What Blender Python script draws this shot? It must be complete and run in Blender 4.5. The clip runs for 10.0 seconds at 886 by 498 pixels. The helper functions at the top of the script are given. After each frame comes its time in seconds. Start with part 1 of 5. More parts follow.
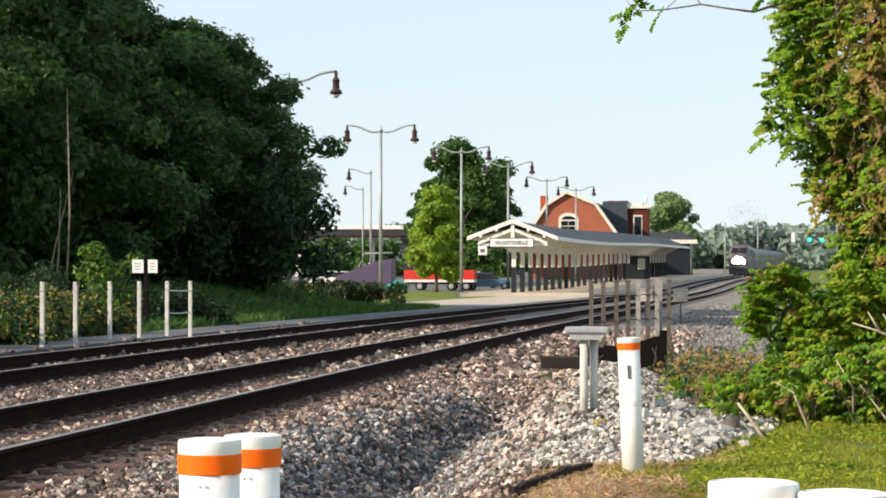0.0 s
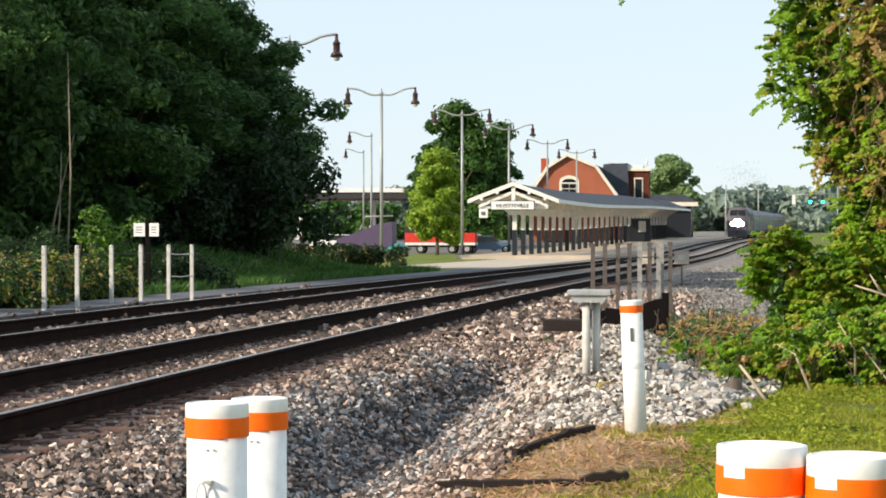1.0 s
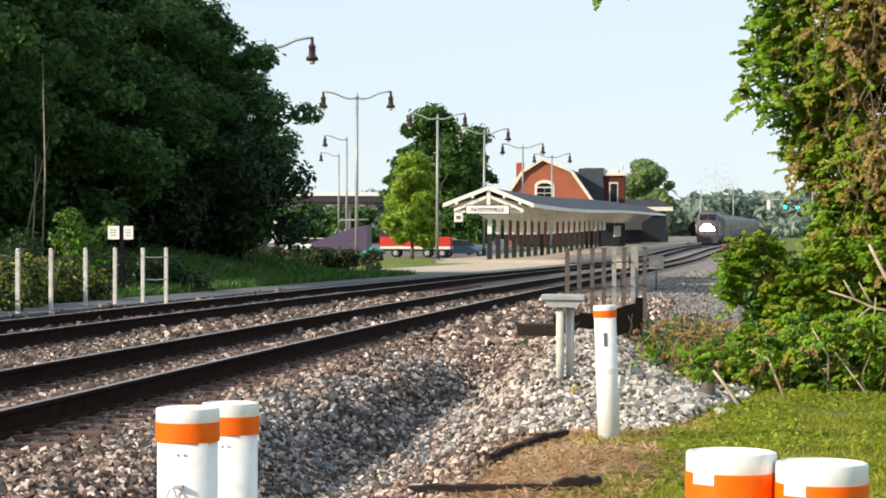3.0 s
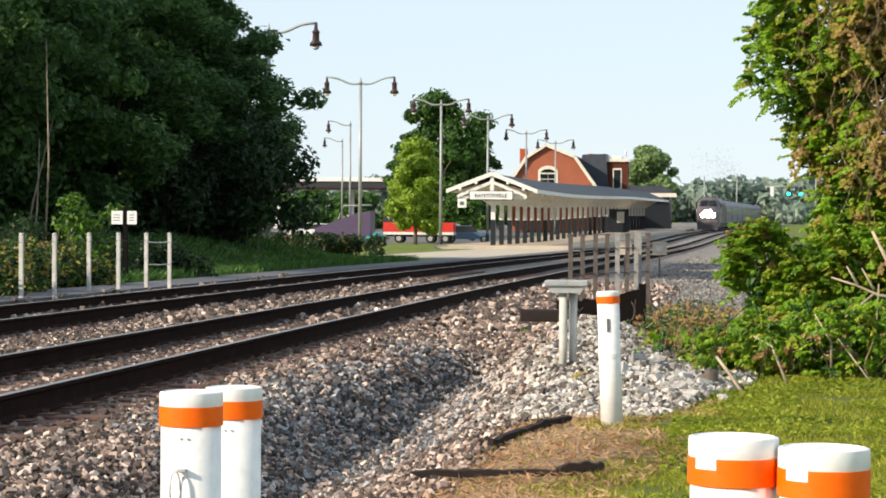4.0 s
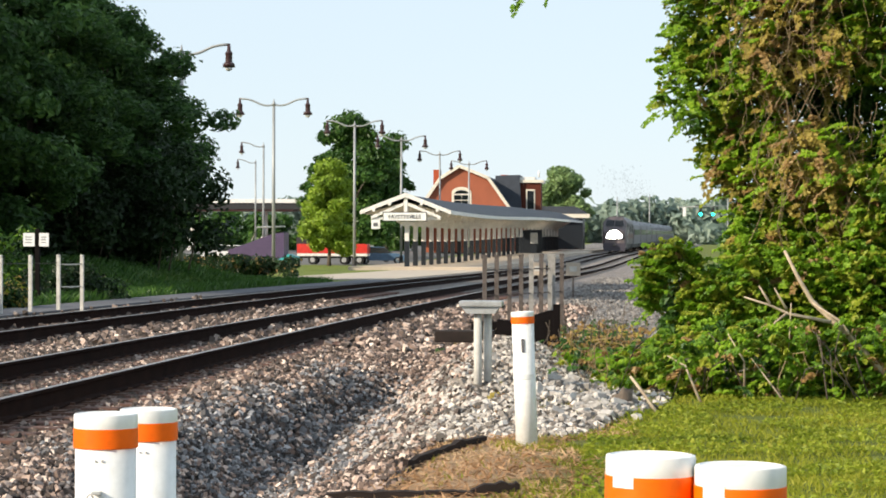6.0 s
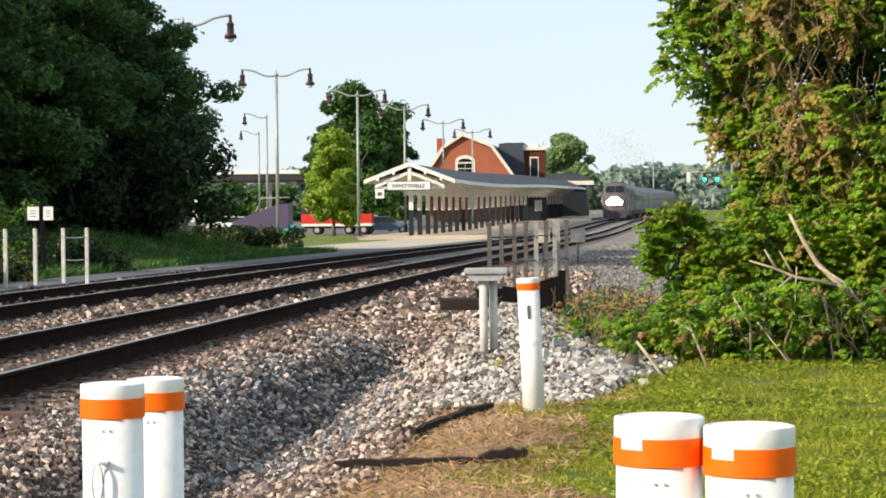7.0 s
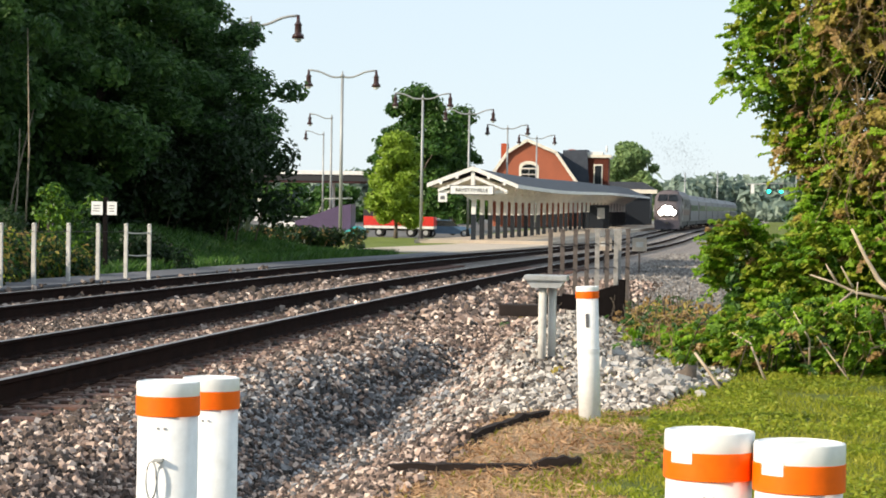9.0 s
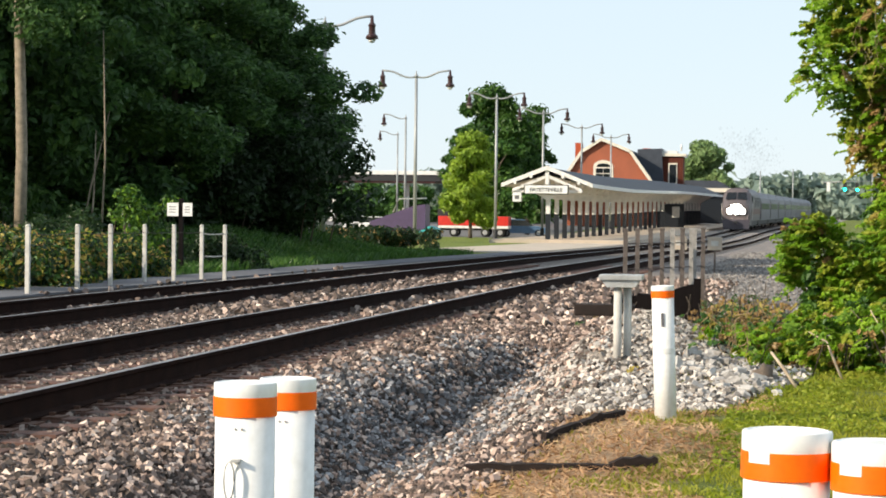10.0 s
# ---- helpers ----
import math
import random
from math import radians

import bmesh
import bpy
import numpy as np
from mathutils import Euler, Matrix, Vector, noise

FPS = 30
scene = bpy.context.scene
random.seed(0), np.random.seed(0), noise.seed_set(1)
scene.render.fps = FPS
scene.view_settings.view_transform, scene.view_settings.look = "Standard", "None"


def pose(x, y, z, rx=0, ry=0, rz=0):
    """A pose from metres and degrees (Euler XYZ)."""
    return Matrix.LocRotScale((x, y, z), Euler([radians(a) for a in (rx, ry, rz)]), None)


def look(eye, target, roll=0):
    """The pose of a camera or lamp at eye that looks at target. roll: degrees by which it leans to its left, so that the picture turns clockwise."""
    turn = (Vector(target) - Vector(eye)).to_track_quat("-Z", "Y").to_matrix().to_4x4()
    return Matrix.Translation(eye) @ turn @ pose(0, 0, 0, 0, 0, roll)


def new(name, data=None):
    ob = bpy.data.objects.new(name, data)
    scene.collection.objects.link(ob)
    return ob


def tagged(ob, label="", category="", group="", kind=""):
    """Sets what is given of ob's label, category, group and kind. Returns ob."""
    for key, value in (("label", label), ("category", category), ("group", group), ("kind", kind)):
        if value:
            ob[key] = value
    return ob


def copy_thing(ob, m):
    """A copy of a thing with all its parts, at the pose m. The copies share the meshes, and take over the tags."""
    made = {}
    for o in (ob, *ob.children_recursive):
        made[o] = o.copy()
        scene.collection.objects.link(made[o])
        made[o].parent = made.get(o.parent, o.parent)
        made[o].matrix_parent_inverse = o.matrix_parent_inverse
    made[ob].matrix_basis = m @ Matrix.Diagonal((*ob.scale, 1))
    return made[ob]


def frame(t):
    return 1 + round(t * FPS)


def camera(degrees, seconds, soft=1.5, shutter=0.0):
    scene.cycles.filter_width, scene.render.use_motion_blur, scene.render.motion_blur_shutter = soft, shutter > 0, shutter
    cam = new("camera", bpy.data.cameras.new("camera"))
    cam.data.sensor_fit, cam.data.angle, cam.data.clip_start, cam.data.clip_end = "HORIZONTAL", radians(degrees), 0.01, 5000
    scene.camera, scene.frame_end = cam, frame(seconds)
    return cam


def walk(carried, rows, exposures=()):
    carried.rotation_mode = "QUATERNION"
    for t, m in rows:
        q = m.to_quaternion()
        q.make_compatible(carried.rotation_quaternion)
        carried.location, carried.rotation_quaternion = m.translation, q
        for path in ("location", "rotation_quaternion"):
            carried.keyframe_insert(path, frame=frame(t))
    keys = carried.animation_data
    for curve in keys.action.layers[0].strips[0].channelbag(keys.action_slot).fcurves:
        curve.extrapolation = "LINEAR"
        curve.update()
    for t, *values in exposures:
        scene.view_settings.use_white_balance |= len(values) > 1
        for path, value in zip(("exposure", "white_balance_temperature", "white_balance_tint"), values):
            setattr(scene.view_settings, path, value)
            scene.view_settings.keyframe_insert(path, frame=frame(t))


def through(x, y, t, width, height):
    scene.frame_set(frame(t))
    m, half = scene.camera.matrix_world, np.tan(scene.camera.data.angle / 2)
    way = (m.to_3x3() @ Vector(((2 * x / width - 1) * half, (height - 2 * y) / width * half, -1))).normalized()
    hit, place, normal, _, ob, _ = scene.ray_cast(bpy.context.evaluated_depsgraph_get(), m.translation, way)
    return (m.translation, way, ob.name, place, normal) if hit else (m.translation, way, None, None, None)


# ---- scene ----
import collections

cam = camera(21.15, 10.0, soft=1.8)
PATH = [
    (0.0, (0.0061, -0.0006, 1.6010), (-2.5402, 19.8365, 1.6870), 0.077),
    (0.5, (-0.0004, -0.0107, 1.5972), (-2.5330, 19.8274, 1.4125), 0.267),
    (1.0, (-0.0088, -0.0083, 1.6022), (-2.5600, 19.8270, 1.3756), -0.022),
    (1.5, (0.0023, -0.0027, 1.6009), (-2.5037, 19.8387, 1.4064), 0.041),
    (2.0, (-0.0017, 0.0132, 1.6018), (-2.3943, 19.8694, 1.5113), 0.000),
    (2.5, (-0.0010, 0.0047, 1.6063), (-2.3530, 19.8656, 1.4876), 0.095),
    (4.0, (0.0006, -0.0122, 1.6040), (-2.3697, 19.8443, 1.2902), 0.325),
    (4.5, (-0.0016, -0.0150, 1.6034), (-2.4026, 19.8382, 1.3170), 0.211),
    (5.0, (0.0047, -0.0099, 1.6011), (-2.2141, 19.8654, 1.3844), 0.492),
    (5.5, (-0.0039, -0.0074, 1.6065), (-1.9554, 19.8967, 1.4658), 0.397),
    (6.8, (-0.0070, -0.0055, 1.5891), (-1.3712, 19.9474, 1.4453), -0.022),
    (7.0, (-0.0081, 0.0104, 1.5910), (-1.6955, 19.9352, 1.1961), -0.605),
    (7.5, (-0.0029, 0.0125, 1.6063), (-1.6661, 19.9367, 1.0973), 0.172),
    (8.0, (0.0077, -0.0067, 1.6002), (-1.9601, 19.8879, 1.0230), 0.445),
    (8.5, (0.0138, -0.0183, 1.6039), (-2.1815, 19.8589, 1.3302), 0.383),
    (9.0, (0.0043, -0.0104, 1.5983), (-2.1997, 19.8646, 1.2381), 0.910),
    (9.5, (-0.0011, -0.0029, 1.5981), (-2.5980, 19.8244, 1.2349), 0.916),
    (10.0, (0.0022, -0.0186, 1.6007), (-2.8245, 19.7772, 1.2298), 0.653),
]
walk(cam, [(t, look(eye, target, roll)) for t, eye, target, roll in PATH],
     exposures=[(0.0, 0.40), (10.0, 0.40)])

# ---- light ----
SUN_AZ = math.atan2(-0.80, -0.60)      # towards the sun, from +Y clockwise
SUN_EL = radians(25)
world = bpy.data.worlds.new("sky")
scene.world = world
world.use_nodes = True
wn = world.node_tree
sky = wn.nodes.new("ShaderNodeTexSky")
sky.sky_type = 'NISHITA'
sky.sun_disc = False
sky.sun_elevation, sky.sun_rotation = SUN_EL, SUN_AZ
sky.air_density, sky.dust_density, sky.ozone_density = 1.0, 0.1, 1.6
tint = wn.nodes.new("ShaderNodeMix")
tint.data_type, tint.blend_type = 'RGBA', 'MIX'
tint.inputs[0].default_value = 0.84
tint.inputs[7].default_value = (4.85, 5.65, 6.35, 1)      # even pale blue haze over the whole sky
wn.links.new(sky.outputs[0], tint.inputs[6])
wn.links.new(tint.outputs[2], wn.nodes["Background"].inputs[0])
wn.nodes["Background"].inputs[1].default_value = 0.12
sun = new("sun", bpy.data.lights.new("sun", 'SUN'))
sun.data.energy, sun.data.angle, sun.data.color = 4.7, radians(0.6), (1.0, 0.86, 0.68)
to_sun = Vector((math.sin(SUN_AZ) * math.cos(SUN_EL), math.cos(SUN_AZ) * math.cos(SUN_EL), math.sin(SUN_EL)))
sun.matrix_world = look(tuple(to_sun * 60), (0, 0, 0))


# ---- materials ----
class Mat:
    """A small node builder for procedural materials."""

    def __init__(self, name, rough=0.8, metal=0.0, spec=0.4):
        self.m = bpy.data.materials.new(name)
        self.m.use_nodes = True
        self.t = self.m.node_tree
        self.b = self.t.nodes["Principled BSDF"]
        self.b.inputs["Roughness"].default_value = rough
        self.b.inputs["Metallic"].default_value = metal
        self.b.inputs["Specular IOR Level"].default_value = spec

    def node(self, kind, **inputs):
        n = self.t.nodes.new(kind)
        for k, v in inputs.items():
            self.put(v, n.inputs[k.replace("_", " ")])
        return n

    def put(self, v, socket):
        if isinstance(v, bpy.types.NodeSocket):
            self.t.links.new(v, socket)
        else:
            socket.default_value = v

    def place(self):
        return self.node("ShaderNodeNewGeometry").outputs["Position"]

    def local(self):
        return self.node("ShaderNodeTexCoord").outputs["Object"]

    def noise(self, scale, detail=4.0, rough=0.6, where=None, stretch=None):
        where = where or self.place()
        if stretch:
            n = self.node("ShaderNodeMapping", Vector=where)
            n.inputs["Scale"].default_value = stretch
            where = n.outputs[0]
        return self.node("ShaderNodeTexNoise", Vector=where, Scale=scale, Detail=detail, Roughness=rough).outputs["Fac"]

    def ramp(self, fac, *stops):
        n = self.node("ShaderNodeValToRGB", Fac=fac)
        el = n.color_ramp.elements
        while len(el) < len(stops):
            el.new(0.5)
        for e, (p, c) in zip(el, stops):
            e.position = p
            e.color = (*c, 1) if len(c) == 3 else c
        return n.outputs["Color"]

    def mix(self, fac, a, b, how='MIX'):
        n = self.t.nodes.new("ShaderNodeMix")
        n.data_type, n.blend_type = 'RGBA', how
        self.put(fac, n.inputs[0])
        for v, i in ((a, 6), (b, 7)):
            self.put((*v, 1) if isinstance(v, tuple) and len(v) == 3 else v, n.inputs[i])
        return n.outputs[2]

    def math(self, op, a, b=0.0):
        n = self.t.nodes.new("ShaderNodeMath")
        n.operation = op
        self.put(a, n.inputs[0]), self.put(b, n.inputs[1])
        return n.outputs[0]

    def smooth(self, v, lo, hi):
        n = self.t.nodes.new("ShaderNodeMapRange")
        n.interpolation_type = 'SMOOTHSTEP'
        self.put(v, n.inputs[0])
        n.inputs[1].default_value, n.inputs[2].default_value = lo, hi
        return n.outputs[0]

    def color(self, c):
        self.put((*c, 1) if isinstance(c, tuple) and len(c) == 3 else c, self.b.inputs["Base Color"])
        return self

    def bump(self, h, strength=0.3, dist=0.02):
        n = self.node("ShaderNodeBump", Height=h, Strength=strength, Distance=dist)
        self.t.links.new(n.outputs[0], self.b.inputs["Normal"])
        return self


def worn(name, base, dark, scale=6.0, rough=0.7, metal=0.0, bump=0.2, fine=90.0, spec=0.4):
    """A surface of one colour with stains and grain at two scales."""
    k = Mat(name, rough, metal, spec)
    a, b = k.noise(scale, 5, 0.65), k.noise(fine, 3, 0.6)
    c = k.ramp(a, (0.30, dark), (0.62, base))
    k.color(k.mix(0.22, c, k.ramp(b, (0.3, tuple(v * 0.6 for v in base)), (0.7, tuple(min(1, v * 1.25) for v in base)))))
    if bump:
        k.bump(b, bump, 0.01)
    return k.m


def leafy(name, dark, mid, light, gloss=0.45, through=0.35):
    """Leaves: hue varies from leaf to leaf and from bough to bough; some light passes through."""
    k = Mat(name, gloss, 0, 0.35)
    isl = k.node("ShaderNodeNewGeometry").outputs["Random Per Island"]
    big = k.noise(0.55, 3, 0.6)
    c = k.ramp(k.math('ADD', k.math('MULTIPLY', isl, 0.34), k.math('MULTIPLY', big, 0.76)), (0.28, dark), (0.55, mid), (0.85, light))
    k.color(c)
    tr = k.node("ShaderNodeBsdfTranslucent", Color=c)
    mx = k.node("ShaderNodeMixShader", Fac=through)
    k.t.links.new(k.b.outputs[0], mx.inputs[1])
    k.t.links.new(tr.outputs[0], mx.inputs[2])
    k.t.links.new(mx.outputs[0], k.t.nodes["Material Output"].inputs["Surface"])
    return k.m


def stone_mat(name, stops, rough=0.85):
    k = Mat(name, rough, 0, 0.3)
    isl = k.node("ShaderNodeNewGeometry").outputs["Random Per Island"]
    c = k.ramp(isl, *stops)
    k.color(k.mix(0.12, c, k.ramp(k.noise(60, 4), (0.3, (0.10, 0.085, 0.07)), (0.7, (0.50, 0.46, 0.42)))))
    k.bump(k.noise(140, 3), 0.4, 0.005)
    return k.m


def painted(name, c, rough=0.4, spec=0.5, metal=0.0):
    return worn(name, c, tuple(v * 0.72 for v in c), 3.0, rough, metal, 0.06, 40.0, spec)


def glow(name, c, power):
    k = Mat(name, 0.3)
    k.color(c)
    k.b.inputs["Emission Color"].default_value = (*c, 1)
    k.b.inputs["Emission Strength"].default_value = power
    return k.m


def glassy(name, c, rough=0.08):
    k = Mat(name, rough, 0, 0.8)
    k.color(c)
    return k.m


M = {}
M["rail"] = worn("rusty_rail_steel", (0.024, 0.012, 0.009), (0.009, 0.0055, 0.005), 4, 0.9, 0.0, 0.4, 90.0, 0.05)
M["railtop"] = worn("polished_rail_head", (0.36, 0.34, 0.33), (0.20, 0.18, 0.17), 3, 0.50, 0.7, 0.1)
M["tie"] = worn("creosoted_timber", (0.15, 0.078, 0.058), (0.045, 0.028, 0.023), 5, 0.9, 0, 0.6, 45)
M["plate"] = worn("rusty_plate", (0.11, 0.055, 0.035), (0.05, 0.028, 0.02), 14, 0.85, 0.1, 0.5)
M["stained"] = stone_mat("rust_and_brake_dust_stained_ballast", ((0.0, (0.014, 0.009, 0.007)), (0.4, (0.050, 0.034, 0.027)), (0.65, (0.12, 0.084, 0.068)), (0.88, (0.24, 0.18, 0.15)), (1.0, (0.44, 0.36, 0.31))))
M["ballast"] = stone_mat("crushed_ballast", ((0.0, (0.016, 0.010, 0.008)), (0.34, (0.075, 0.050, 0.040)), (0.58, (0.25, 0.170, 0.136)), (0.82, (0.47, 0.345, 0.28)), (1.0, (0.84, 0.68, 0.57))))
M["rubble"] = stone_mat("pale_rubble", ((0.0, (0.030, 0.025, 0.021)), (0.26, (0.13, 0.115, 0.10)), (0.55, (0.36, 0.325, 0.29)), (1.0, (0.74, 0.68, 0.61))))
M["pvc"] = worn("white_plastic_pipe", (0.86, 0.86, 0.84), (0.77, 0.76, 0.73), 3.0, 0.38, 0, 0.03, 25)
M["orange"] = worn("orange_band", (0.95, 0.145, 0.0), (0.86, 0.12, 0.0), 3.0, 0.5, 0, 0.03, 40.0, 0.25)
M["inkmark"] = painted("grey_print", (0.12, 0.12, 0.13), 0.6)
M["galv"] = worn("galvanised_steel", (0.46, 0.47, 0.47), (0.30, 0.30, 0.29), 8, 0.5, 0.35, 0.1)
M["greypost"] = worn("weathered_grey_post", (0.60, 0.58, 0.53), (0.36, 0.35, 0.33), 6, 0.75, 0, 0.3)
M["rustpost"] = worn("weathered_angle_iron", (0.13, 0.11, 0.10), (0.06, 0.05, 0.043), 9, 0.8, 0.2, 0.4)
M["darkiron"] = worn("dark_steel", (0.010, 0.008, 0.008), (0.005, 0.0045, 0.0045), 5, 0.95, 0.0, 0.3, 90.0, 0.08)
M["ironpale"] = worn("pale_weathered_iron", (0.34, 0.33, 0.31), (0.19, 0.18, 0.165), 9, 0.8, 0.1, 0.4)
M["timber"] = worn("old_dark_timber", (0.024, 0.015, 0.012), (0.010, 0.007, 0.006), 6, 0.9, 0, 0.6)
M["bark"] = worn("bark", (0.16, 0.125, 0.095), (0.06, 0.048, 0.04), 7, 0.95, 0, 0.8, 30)
M["palebark"] = worn("pale_bark", (0.30, 0.25, 0.19), (0.12, 0.095, 0.07), 5, 0.95, 0, 0.8, 25)
M["deadwood"] = worn("bare_dead_wood", (0.52, 0.42, 0.30), (0.27, 0.20, 0.14), 9, 0.85, 0, 0.5, 40)
M["leafdark"] = leafy("deep_green_leaves", (0.020, 0.052, 0.018), (0.056, 0.125, 0.034), (0.135, 0.25, 0.058), 0.5, 0.45)
M["leafmid"] = leafy("mid_green_leaves", (0.020, 0.060, 0.012), (0.050, 0.125, 0.020), (0.11, 0.21, 0.035))
M["leafbright"] = leafy("bright_spring_leaves", (0.11, 0.23, 0.014), (0.25, 0.43, 0.024), (0.46, 0.64, 0.055), 0.45, 0.55)
M["leafyellow"] = leafy("yellow_green_vine_leaves", (0.12, 0.17, 0.014), (0.28, 0.34, 0.024), (0.48, 0.48, 0.065), 0.5, 0.40)
M["vinetan"] = worn("dead_vine_stems", (0.36, 0.25, 0.14), (0.18, 0.12, 0.065), 6, 0.9, 0, 0.3)
# Blue-grey ballast: skylit shade of the dip, put into the stone colour.
M["shadestone"] = stone_mat("dip_shade_blue_grey_stone", ((0.0, (0.014, 0.014, 0.016)), (0.34, (0.06, 0.062, 0.068)), (0.62, (0.17, 0.173, 0.185)), (1.0, (0.46, 0.46, 0.47))))
def block_mat():
    k = Mat("pale_broken_block", 0.85, 0, 0.3)
    c = k.ramp(k.node("ShaderNodeObjectInfo").outputs["Random"], (0.0, (0.12, 0.11, 0.10)), (0.5, (0.32, 0.30, 0.28)), (1.0, (0.62, 0.59, 0.55)))
    k.color(k.mix(0.35, c, k.ramp(k.noise(35, 5), (0.3, (0.16, 0.14, 0.12)), (0.7, (0.66, 0.63, 0.58)))))
    k.bump(k.noise(90, 4), 0.5, 0.008)
    return k.m


M["block"] = block_mat()
M["roadstone"] = stone_mat("grey_road_stone", ((0.0, (0.09, 0.083, 0.078)), (0.5, (0.18, 0.168, 0.158)), (1.0, (0.30, 0.285, 0.27))))
M["leafdry"] = leafy("dry_brown_leaves", (0.14, 0.085, 0.03), (0.32, 0.20, 0.07), (0.50, 0.36, 0.15))
# Far foliage: the haze of distance is mixed into these two leaf colours.
M["leaffar"] = leafy("haze_paled_distant_leaves", (0.20, 0.265, 0.225), (0.255, 0.325, 0.265), (0.32, 0.40, 0.31))
M["leafhaze"] = leafy("haze_paled_green_leaves", (0.13, 0.20, 0.09), (0.21, 0.31, 0.12), (0.32, 0.43, 0.17))
M["leafvine"] = leafy("vine_green_leaves", (0.065, 0.15, 0.014), (0.155, 0.30, 0.026), (0.30, 0.45, 0.055), 0.45, 0.45)
M["leafolive"] = leafy("olive_brown_vine_leaves", (0.19, 0.155, 0.03), (0.36, 0.29, 0.06), (0.54, 0.42, 0.11), 0.55, 0.4)
M["leaffresh"] = leafy("fresh_green_leaves", (0.12, 0.20, 0.018), (0.24, 0.36, 0.03), (0.40, 0.52, 0.07))
# Leaves with the wood's shade put into their green.
M["leafshade"] = leafy("leaves_darkened_for_shade", (0.008, 0.020, 0.007), (0.018, 0.044, 0.012), (0.040, 0.080, 0.020))
M["grass"] = leafy("grass_blades", (0.13, 0.16, 0.010), (0.27, 0.30, 0.018), (0.46, 0.42, 0.06), 0.6, 0.4)
M["straw"] = leafy("straw", (0.26, 0.135, 0.060), (0.48, 0.29, 0.15), (0.68, 0.48, 0.28), 0.7, 0.2)
M["roof"] = worn("blue_grey_shingles", (0.050, 0.060, 0.078), (0.030, 0.037, 0.050), 1.5, 0.75, 0, 0.3, 12)
M["white"] = painted("white_painted_timber", (0.78, 0.76, 0.72), 0.5)
M["cream"] = painted("cream_trim", (0.76, 0.70, 0.58), 0.5)
M["soffit"] = worn("white_soffit_boards", (0.66, 0.62, 0.55), (0.52, 0.48, 0.42), 1.0, 0.6, 0, 0.1, 20)
M["navy"] = painted("navy_painted_steel", (0.007, 0.011, 0.017), 0.45)
M["brick"] = None
M["concrete"] = worn("pale_concrete", (0.50, 0.42, 0.33), (0.38, 0.32, 0.26), 0.8, 0.85, 0, 0.2, 15)
M["asphalt"] = worn("grey_asphalt", (0.125, 0.127, 0.14), (0.075, 0.076, 0.085), 0.7, 0.9, 0, 0.3, 30)
M["stainless"] = worn("stainless_coach_side", (0.20, 0.19, 0.225), (0.14, 0.135, 0.16), 1.2, 0.5, 0.25, 0.08, 12)
M["loco"] = painted("grey_locomotive_paint", (0.12, 0.098, 0.10), 0.5)
M["locodark"] = painted("dark_blue_grey_paint", (0.055, 0.05, 0.065), 0.45)
M["locored"] = painted("red_brown_stripe", (0.11, 0.032, 0.028), 0.5)
M["black"] = painted("matt_black", (0.02, 0.02, 0.022), 0.6)
M["glass"] = glassy("dark_glass", (0.015, 0.018, 0.022))
M["bell"] = painted("maroon_bell_shade", (0.042, 0.016, 0.017), 0.4)
M["lens"] = glassy("frosted_lens", (0.75, 0.74, 0.70), 0.5)
M["pole"] = worn("grey_lamp_pole", (0.36, 0.37, 0.37), (0.27, 0.28, 0.28), 1, 0.5, 0.3, 0.05)
M["red"] = painted("bright_red_paint", (0.62, 0.035, 0.025), 0.4)
M["tyre"] = painted("tyre_rubber", (0.022, 0.022, 0.023), 0.85)
M["purple"] = painted("purple_panel", (0.085, 0.055, 0.12), 0.5)
M["teal"] = painted("teal_panel", (0.05, 0.36, 0.38), 0.5)
M["carblue"] = painted("blue_car_paint", (0.09, 0.17, 0.28), 0.3, 0.6)
M["carwhite"] = painted("white_car_paint", (0.72, 0.71, 0.69), 0.3, 0.6)
M["head"] = glow("headlight", (1.0, 0.93, 0.80), 26.0)
M["green"] = glow("green_signal", (0.02, 0.85, 0.60), 5.0)
M["signwhite"] = painted("white_sign_face", (0.80, 0.80, 0.78), 0.5)


def brick_mat(name="red_brick", tone=1.0):
    k = Mat(name, 0.85)
    n = k.node("ShaderNodeTexBrick", Vector=k.local(), Scale=1.0)
    n.inputs["Color1"].default_value = (0.46 * tone, 0.080 * tone, 0.024 * tone, 1)
    n.inputs["Color2"].default_value = (0.36 * tone, 0.060 * tone, 0.019 * tone, 1)
    n.inputs["Mortar"].default_value = (0.30, 0.12, 0.07, 1)
    n.inputs["Brick Width"].default_value, n.inputs["Row Height"].default_value = 0.22, 0.075
    n.inputs["Mortar Size"].default_value = 0.008
    k.color(k.mix(0.4, n.outputs["Color"], k.ramp(k.noise(0.9, 5), (0.3, (0.28 * tone, 0.050 * tone, 0.018 * tone)), (0.7, (0.44 * tone, 0.085 * tone, 0.030 * tone)))))
    return k.m


M["brick"] = brick_mat()
# The same brick at a fifth of its tone, for the tower.
M["brickdark"] = brick_mat("darkened_brick", 0.20)


